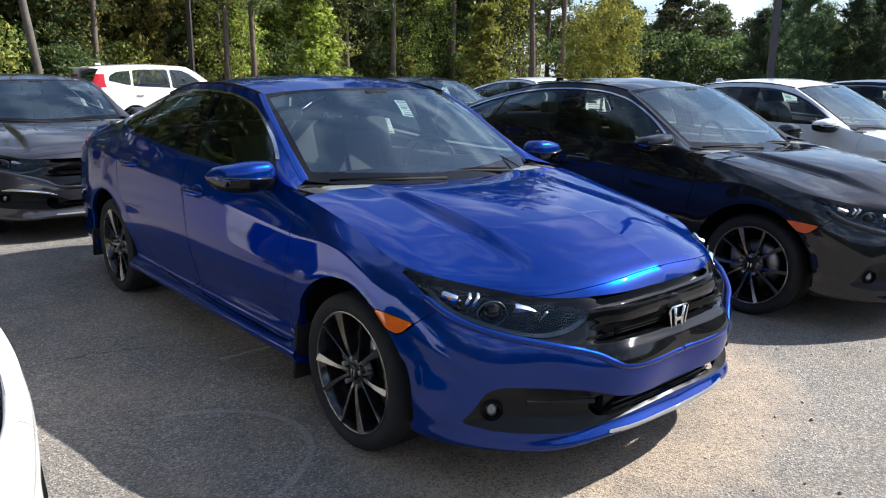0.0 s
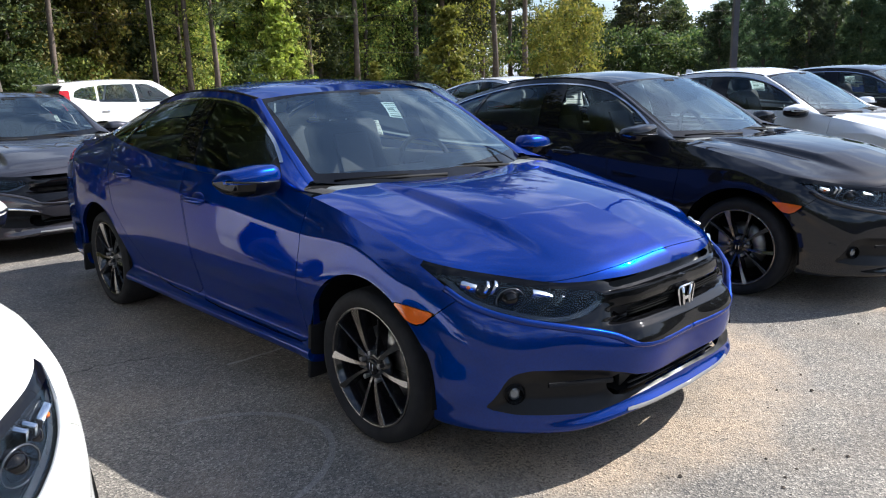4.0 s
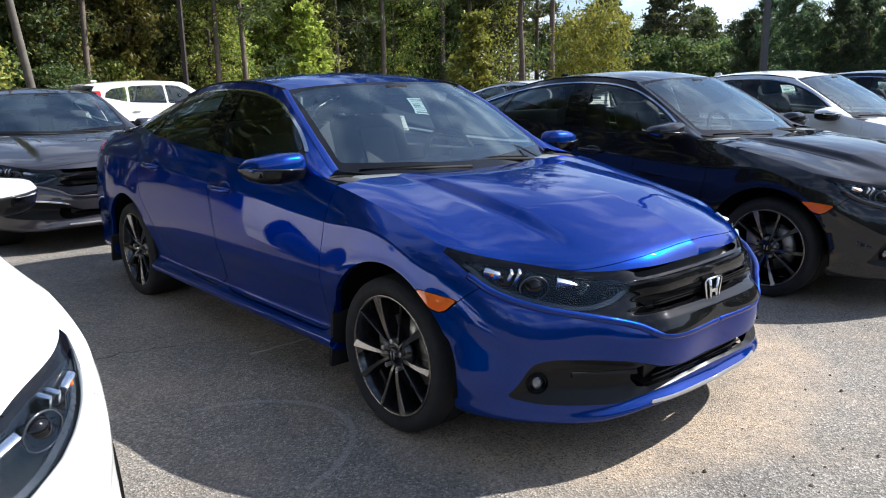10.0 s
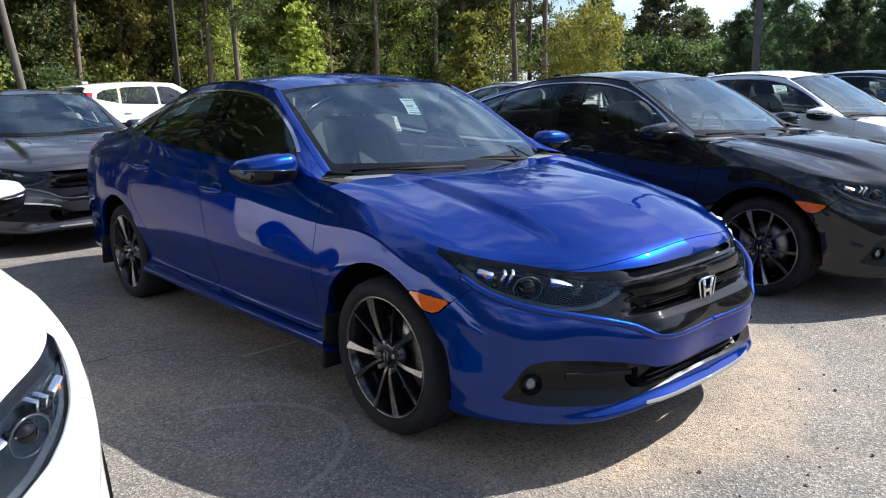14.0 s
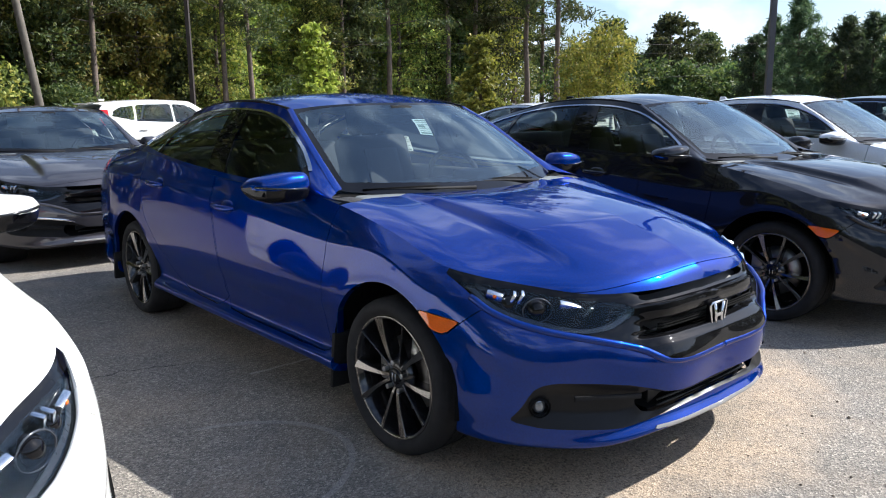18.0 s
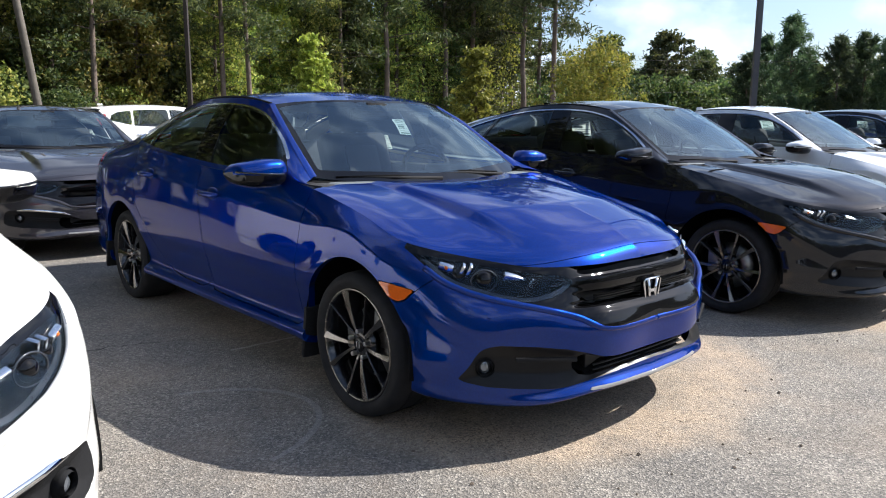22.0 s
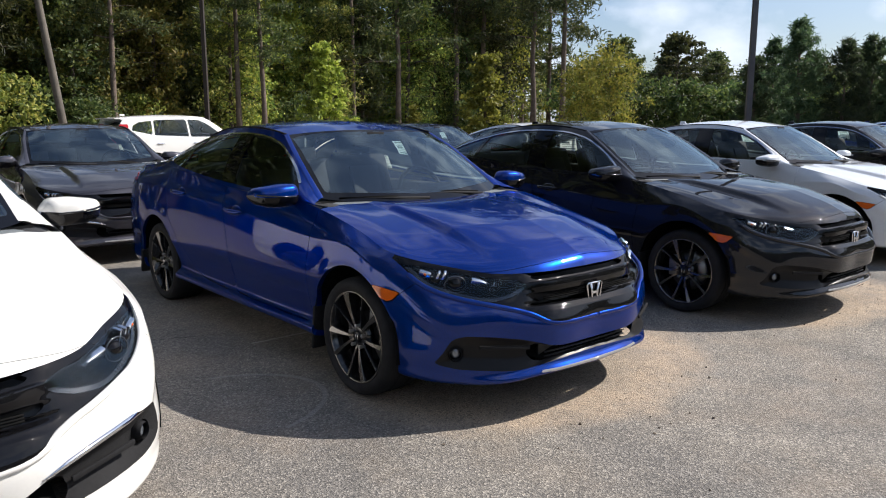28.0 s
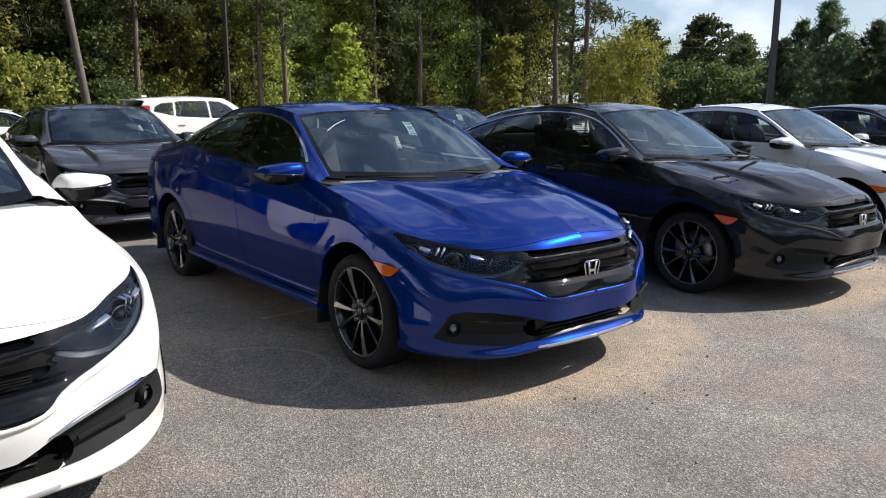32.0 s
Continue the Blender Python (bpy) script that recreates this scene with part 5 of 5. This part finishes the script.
another(blue, "sedan", pose(14.0, 0.0, 0), M_NAVY, "dark sedan parked far along the front row")
white = Car("sedan", pose(-2.79, -0.05, 0, 0, 0, 3.0), M_WHITE, "white sedan with chrome fog lamp trim beside the blue one", "parked cars", "touring")
TILT = -0.63


def behind(x, y, paint_mat, label, turn=0.0):
    return another(blue if paint_mat is not M_GRAY else white, "sedan", pose(x, y, ground_z(x, y) - 0.027, TILT if not turn else 0, 0, turn), paint_mat, label)


behind(-0.40, 5.25, M_GRAY, "dark grey sedan parked nose-on behind the blue one")
behind(5.0, 5.4, M_NAVY, "dark blue sedan parked in the second row")
behind(7.8, 5.4, M_SILVER, "silver sedan parked in the second row")
behind(9.9, 15.0, M_WHITE, "white sedan parked side-on behind the second row", 92)
behind(1.15, 16.0, M_WHITE, "white sedan parked side-on far behind", 90)


suv(pose(6.27, 17.0, ground_z(0, 17) - 0.023, 0, 0, 97), M_WHITE, "white sport utility car parked side-on far behind")


# ---- trees ----
def leaf_material(name, a, b, c):
    """Leaves that vary from leaf to leaf and from tree to tree."""
    m = bpy.data.materials.new(name)
    m.use_nodes = True
    n, l = m.node_tree.nodes, m.node_tree.links
    p = n["Principled BSDF"]
    geo, oi = n.new("ShaderNodeNewGeometry"), n.new("ShaderNodeObjectInfo")
    r = n.new("ShaderNodeValToRGB")
    r.color_ramp.elements.new(0.5)
    for e, (pos, col) in zip(r.color_ramp.elements, ((0.0, a), (0.55, b), (1.0, c))):
        e.position, e.color = pos, (*col, 1)
    l.new(geo.outputs["Random Per Island"], r.inputs["Fac"])
    hs = n.new("ShaderNodeHueSaturation")
    mr = n.new("ShaderNodeMapRange")
    mr.inputs["To Min"].default_value, mr.inputs["To Max"].default_value = 0.5, 1.5
    l.new(oi.outputs["Random"], mr.inputs["Value"])
    l.new(mr.outputs[0], hs.inputs["Value"])
    mh = n.new("ShaderNodeMapRange")
    mh.inputs["To Min"].default_value, mh.inputs["To Max"].default_value = 0.468, 0.515
    l.new(oi.outputs["Random"], mh.inputs["Value"])
    l.new(mh.outputs[0], hs.inputs["Hue"])
    l.new(r.outputs["Color"], hs.inputs["Color"])
    l.new(hs.outputs["Color"], p.inputs["Base Color"])
    p.inputs["Roughness"].default_value = 0.55
    tr, mx = n.new("ShaderNodeBsdfTranslucent"), n.new("ShaderNodeMixShader")
    mx.inputs[0].default_value = 0.5
    l.new(hs.outputs["Color"], tr.inputs["Color"])
    l.new(p.outputs[0], mx.inputs[1]), l.new(tr.outputs[0], mx.inputs[2])
    l.new(mx.outputs[0], n["Material Output"].inputs["Surface"])
    return m


M_LEAF = leaf_material("forest_leaves", (0.07, 0.115, 0.026), (0.235, 0.30, 0.06), (0.58, 0.55, 0.13))
M_LEAFY = leaf_material("young_leaves", (0.11, 0.14, 0.022), (0.24, 0.275, 0.04), (0.40, 0.40, 0.07))
M_LEAFO = leaf_material("turning_leaves", (0.14, 0.19, 0.03), (0.28, 0.32, 0.05), (0.46, 0.42, 0.07))
M_LEAFD = leaf_material("deep_wood_leaves", (0.03, 0.05, 0.014), (0.09, 0.115, 0.028), (0.20, 0.20, 0.05))
M_LEAFG = leaf_material("dark_green_leaves", (0.03, 0.06, 0.02), (0.085, 0.125, 0.035), (0.17, 0.20, 0.05))
M_CONE = leaf_material("young_pine_needles", (0.03, 0.06, 0.03), (0.07, 0.115, 0.05), (0.13, 0.18, 0.075))
M_NEEDLE = leaf_material("pine_needles", (0.03, 0.05, 0.018), (0.075, 0.105, 0.034), (0.16, 0.17, 0.05))
M_BARK = mat("grey_brown_bark", (0.085, 0.065, 0.05), 0.9, 0, 0, 0.4, 9, 0.9, 40)
M_PINEBARK = mat("pine_bark", (0.13, 0.10, 0.078), 0.9, 0, 0, 0.4, 9, 0.9, 30)


def leaves(rng, centres, spread, count, size, flat=0.7, thin=0.55):
    """Many small folded leaves in clumps round the centres."""
    C = np.repeat(np.asarray(centres), count, axis=0)
    k = len(C)
    P = C + rng.normal(size=(k, 3)) * np.repeat(np.asarray(spread).reshape(-1, 1), count, axis=0) * np.array([1, 1, flat])
    a = rng.normal(size=(k, 3))
    a /= np.linalg.norm(a, axis=1, keepdims=True)
    b = np.cross(a, rng.normal(size=(k, 3)))
    b /= np.linalg.norm(b, axis=1, keepdims=True)
    c = np.cross(a, b)
    s = size * rng.uniform(0.6, 1.3, (k, 1))
    V = np.stack([P - a * s, P + b * s * thin + c * s * 0.18, P + a * s, P - b * s * thin + c * s * 0.18], 1).reshape(-1, 3)
    i = np.arange(k) * 4
    F = np.stack([i, i + 1, i + 2, i + 3], 1)
    return V, F


def tree(name, seed, height, width, kind, label, leafmat, barkmat):
    """A trunk with limbs and a crown of many leaves; kind: broad, young, pine or bush."""
    rng = np.random.default_rng(seed)
    root = thing(name, pose(0, 0, 0), label, "tree", "trees at the lot's edge")
    bend = rng.normal(0, 0.02 * height, 2)
    n = 9
    pts, rad = [], []
    tr = 0.011 * height + 0.03 if kind != "pine" else 0.0068 * height + 0.025
    for i in range(n):
        f = i / (n - 1)
        pts.append((bend[0] * f * f + rng.normal(0, .03), bend[1] * f * f + rng.normal(0, .03), height * 0.94 * f))
        rad.append(tr * (1 - 0.85 * f) + 0.01)
    rad[0] *= 1.35
    V, F = tube(pts, rad, 9)
    obj("trunk", V, F, barkmat, root)
    centres, spread = [], []
    LV, LF = [], []
    limbs = {"broad": 44, "young": 40, "pine": 30, "round": 40, "bush": 22, "edge": 34, "cone": 44, "forest": 64}[kind]
    lo = {"broad": 0.10, "young": 0.14, "pine": 0.30, "cone": 0.05, "round": 0.30, "bush": 0.05, "edge": 0.04, "forest": 0.04}[kind]
    for k in range(limbs):
        f = lo + (1 - lo) * (k + rng.uniform(0, 0.9)) / limbs
        if kind == "round":
            reach = width * math.sin(math.pi * (0.25 + 0.70 * (f - lo) / (1 - lo))) ** 0.8 * rng.uniform(0.5, 1.15)
        elif kind == "cone":
            reach = width * (1.0 - f) ** 0.6 * rng.uniform(0.45, 1.25) + 0.05
        elif kind == "young":
            reach = width * (1.02 - f) ** 0.9 * rng.uniform(0.55, 1.15)
        elif kind == "forest":
            reach = width * (0.45 + 0.55 * math.sin(math.pi * min(1.0, 0.3 + 0.7 * f))) * rng.uniform(0.4, 1.2)
        elif kind == "pine":
            reach = width * (1.3 - f) * rng.uniform(0.5, 1.4) * (1 if f > 0.5 else 0.75)
        else:
            reach = width * math.sin(math.pi * min(0.98, 0.22 + 0.72 * f)) ** 0.7 * rng.uniform(0.45, 1.15)
        t = k * 2.399 + rng.uniform(-.4, .4)
        z0 = height * f * 0.94
        up = {"broad": 0.25, "young": 0.28, "pine": 0.12, "cone": 0.55, "round": 0.3, "bush": 0.3, "edge": 0.25, "forest": 0.22}[kind]
        base = (bend[0] * f * f, bend[1] * f * f, z0)
        tip = (base[0] + reach * math.cos(t), base[1] + reach * math.sin(t), z0 + reach * up)
        mid = ((base[0] + tip[0]) / 2, (base[1] + tip[1]) / 2, (base[2] + tip[2]) / 2 + 0.04 * reach)
        V, F = tube([base, mid, tip], [max(.012, tr * .28 * (1.1 - f)), max(.009, tr * .16 * (1.1 - f)), .006], 5)
        o = len(LV)
        LV += V
        LF += [tuple(q + o for q in g) for g in F]
        for g in ((0.55, 0.8, 1.0) if kind != "pine" else (0.75, 1.0)):
            c = [base[j] + (tip[j] - base[j]) * g for j in range(3)]
            jit = 0.03 if kind in ("cone", "round") else 0.12
            centres.append([c[0] + rng.normal(0, jit * width), c[1] + rng.normal(0, jit * width), c[2] + rng.normal(0, jit * .8 * width)])
            spread.append(width * rng.uniform(0.09, 0.17) * {"young": 0.8, "cone": 0.6, "round": 0.8}.get(kind, 1))
    tagged(obj("branchwork", LV, LF, barkmat, root), "", "", "", "stuff")
    if kind == "pine":
        V, F = leaves(rng, centres, spread, 90, 0.17, 0.45, 0.22)
    elif kind == "round":
        V, F = leaves(rng, centres, spread, 44, 0.24, 0.5)
    elif kind == "cone":
        V, F = leaves(rng, centres, spread, 72, 0.18, 0.9, 0.14)
    elif kind == "forest":
        V, F = leaves(rng, centres, spread, 36, 0.13, 0.7)
    elif kind == "edge":
        V, F = leaves(rng, centres, spread, 16, 0.30, 0.8)
    elif kind == "young":
        V, F = leaves(rng, centres, [q * 0.75 for q in spread], 34, 0.105, 0.6)
    else:
        V, F = leaves(rng, centres, spread, 40, 0.125, 0.75)
    obj("crown", V, F.tolist(), leafmat, root, "", False)
    return root


PROTO = {
    "forest": [tree("tree", 15 + i, 9.6 + 0.8 * i, 1.6 + .15 * i, "forest", lab, lm, M_BARK) for i, (lm, lab) in enumerate(((M_LEAF, "tall leafy tree in the wood behind the lot"), (M_LEAFO, "tall yellow-green tree in the wood behind the lot"), (M_LEAFG, "tall dark green tree in the wood behind the lot"), (M_LEAF, "tall slender leafy tree in the wood")))],
    "scrub": [tree("bush", 75 + i, 3.4, 1.9, "bush", "dark green scrub before the far trees", M_LEAFG, M_BARK) for i in range(2)],
    "broad": [tree("tree", 11 + i, 11.5 + 1.3 * i, 2.5 + .25 * i, "broad", "tall leafy forest tree at the lot's edge", (M_LEAF, M_LEAF, M_LEAFO)[i], M_BARK) for i in range(3)],
    "pine": [tree("pine_tree", 31 + i, 14.0 + 1.6 * i, 2.5, "pine", "tall pine with a bare lower trunk", M_NEEDLE, M_PINEBARK) for i in range(3)],
    "round": [tree("pine_tree", 41 + i, 12.0, 3.6, "round", "far dark pine with a rounded crown", M_NEEDLE, M_PINEBARK) for i in range(2)],
    "young": [tree("young_tree", 51 + i, 4.6, 1.35, "young", "young bright green tree at the lot's edge", M_LEAFY, M_BARK) for i in range(2)],
    "bush": [tree("bush", 71 + i, 3.4, 1.9, "bush", "leafy undergrowth bush at the forest's edge", (M_LEAF, M_LEAF)[i], M_BARK) for i in range(2)],
    "edge": [tree("tree", 61 + i, 14.0 + i, 4.4, "edge", "tall leafy tree, deep in the wood behind or added unseen round the lot", M_LEAFD, M_BARK) for i in range(2)],
    "cone": [tree("young_pine", 81 + i, 6.6, 1.75, "cone", "dark young pine of conical shape", M_CONE, M_PINEBARK) for i in range(2)],
    "turning": [tree("tree", 91, 7.4, 2.5, "broad", "yellow-green leafy tree at the lot's edge", M_LEAFO, M_BARK)],
}
used = set()
CX, CY = -2.4, -2.2


def plant(kind, az, dist, size=1.0, turn=None, rng=random):
    """One tree at a bearing (degrees from +y towards +x) and distance from where the walk is."""
    protos = PROTO[kind]
    p = protos[rng.randrange(len(protos))]
    x, y = CX + dist * math.sin(radians(az)), CY + dist * math.cos(radians(az))
    m = pose(x, y, ground_z(x, y) - 0.05, 0, 0, rng.uniform(0, 360) if turn is None else turn)
    if p in used:
        t = copy_thing(p, m)
    else:
        t = p
        used.add(p)
        t.matrix_basis = m
    t.scale = (size, size, size * rng.uniform(0.92, 1.08))
    return t


def verge(az):
    """Distance of the wood's edge, a straight line that runs farther off towards the right of the lot."""
    return min(60.0, 34.0 / math.cos(radians(min(az, 45) + 15)))


rnd = random.Random(5)
# the wood straight behind the lot: three ranks, with undergrowth before them
for rank, (d, gap) in enumerate(((1, 2.6), (4, 2.4), (8, 2.2))):
    az = 2.0 + rank
    while az < 45 + rank:
        kind = "pine" if rnd.random() < 0.07 else "forest" if rnd.random() < 0.85 else "broad"
        size = rnd.uniform(0.8, 1.15)
        plant(kind, az + rnd.uniform(-1, 1), verge(az) + d + rnd.uniform(-1, 1.5), max(size, 1.0 if kind == "pine" else 0), None, rnd)
        az += gap * rnd.uniform(0.75, 1.25)
for d, gap, top in ((14, 3.0, 45), (22, 2.6, 47)):
    az = 0.0
    while az < top:
        plant("edge", az, verge(az) + d + rnd.uniform(-3, 3), rnd.uniform(0.8, 1.1), None, rnd)
        az += gap * rnd.uniform(0.8, 1.2)
# tall pines whose bare trunks stand before the wood
for a, d, s in ((25.0, 39, 1.0), (26.8, 38, .95), (16.5, 40, 1.05), (36.9, 39, 1.1), (41.3, 40, 1.1), (43.4, 41, 1.15), (45.0, 47, 1.1), (47.2, 40, 1.1), (49.4, 40, 1.05), (48.3, 46, 1.1), (39.0, 45, 1.1), (33.5, 40, 1.05), (46.2, 52, 1.15), (42.4, 52, 1.2)):
    k = verge(a) / 41
    plant("pine", a, d * k, s * max(1.0, k), None, rnd)
az = 1.0
while az < 48:
    plant("bush" if rnd.random() < 0.4 else "scrub", az, verge(az) + rnd.uniform(-2, 2), rnd.uniform(0.3, 1.0), None, rnd)
    az += rnd.uniform(1.8, 3.6)
# lower and farther trees with open sky above
for d, gap, lo, hi in ((104, 1.9, 0.55, 0.85), (122, 1.7, 0.75, 1.0)):
    az = 48.0
    while az < 86:
        plant("round" if rnd.random() < 0.75 else "broad", az + rnd.uniform(-.6, .6), d + rnd.uniform(-4, 4), rnd.uniform(lo, hi), None, rnd)
        az += gap * rnd.uniform(0.8, 1.2)
plant("round", 57.4, 98, 1.02, None, rnd)
plant("round", 53.3, 104, 1.0, None, rnd)
az = 50.0
while az < 86:
    plant("scrub", az, 70 + rnd.uniform(-4, 4), rnd.uniform(1.0, 1.6), None, rnd)
    az += rnd.uniform(1.3, 2.0)
for a, s in ((63.0, .84), (65.9, 1.18), (64.2, 1.0), (68.6, .90), (70.2, 1.0), (71.8, .96), (73.5, 1.05), (76, 1.1), (78.5, 1.0)):
    plant("cone", a, 50 + rnd.uniform(-2, 2), s, None, rnd)
# the single young trees on the verge
for a, d, s in ((31.4, 34, 1.15), (43.7, 36, 1.12), (38.2, 38, .5)):
    plant("young", a, d, s, None, rnd)
plant("turning", 53.2, 36, 0.62, None, rnd)
plant("turning", 51.0, 38, 0.58, None, rnd)
# unseen trees added round the rest of the lot, to darken reflections and skylight
for d, gap, size, lo, hi in ((28, 6.0, 1.8, 262, 345), (35, 5.0, 2.0, 260, 350), (46, 4.0, 2.0, 262, 356), (60, 3.4, 0.85, 88, 270), (68, 3.2, 1.0, 86, 268)):
    az = lo
    while az < hi:
        plant("edge", az, d + rnd.uniform(-2, 2), size * rnd.uniform(.9, 1.15), None, rnd)
        az += gap * rnd.uniform(0.8, 1.2)
for ps in PROTO.values():
    for p in ps:
        if p not in used:
            a = radians(rnd.uniform(120, 300))
            p.matrix_basis = pose(CX + 52 * math.sin(a), CY + 52 * math.cos(a), 0)

# ---- poles and wires ----
M_WOOD = mat("weathered_pole_wood", (0.12, 0.105, 0.085), 0.85, 0, 0, 0.3, 6, 0.5, 50)
M_POLE = mat("galvanised_steel", (0.085, 0.085, 0.09), 0.5, 0.3, 0, 0.12, 8)
M_BRONZE = mat("bronze_painted_steel", (0.045, 0.035, 0.03), 0.5, 0.2, 0, 0.12, 8)


def bearing(az, d):
    x, y = CX + d * math.sin(radians(az)), CY + d * math.cos(radians(az))
    return x, y, ground_z(x, y)


def pole(name, az, d, r, h, material, label, lean=(0, 0), square=False):
    x, y, z = bearing(az, d)
    root = thing(name, pose(x, y, z), label, "pole")
    V, F = tube([(lean[0] * f, lean[1] * f, h * f) for f in np.linspace(0, 1, 7)], [r * (1 - .3 * f) for f in np.linspace(0, 1, 7)], 4 if square else 14)
    obj("shaft", V, F, material, root, "", not square)
    if square:
        part("base_plate", box((r * 4, r * 4, .04), (0, 0, .02), .01), material, root)
        part("lamp_head", box((.35, .7, .12), (0, -.5, h - .1), .03), material, root)
    return root


pole("utility_pole", 13.3, 27, 0.135, 9.5, M_WOOD, "leaning weathered wooden utility pole", (-1.0, .3))
pole("light_pole", 22.7, 25, 0.095, 9.0, M_BRONZE, "dark bronze steel light pole", (0, 0), True)
pole("light_pole", 63.9, 17.5, 0.09, 8.5, M_POLE, "grey steel light pole", (0, 0), True)
for k, (hz, az0, az1) in enumerate(((4.6, 5, 70), (4.15, 5, 70), (3.0, 24, 60))):
    a, b = bearing(az0, 38), bearing(az1, 50)
    pts = [(a[0] + (b[0] - a[0]) * f, a[1] + (b[1] - a[1]) * f, hz - .35 * math.sin(math.pi * f)) for f in np.linspace(0, 1, 20)]
    V, F = tube(pts, 0.006, 5)
    tagged(obj("overhead_wire", V, F, M_BRONZE), "thin dark overhead wire strung along the trees", "wire", "overhead wires")
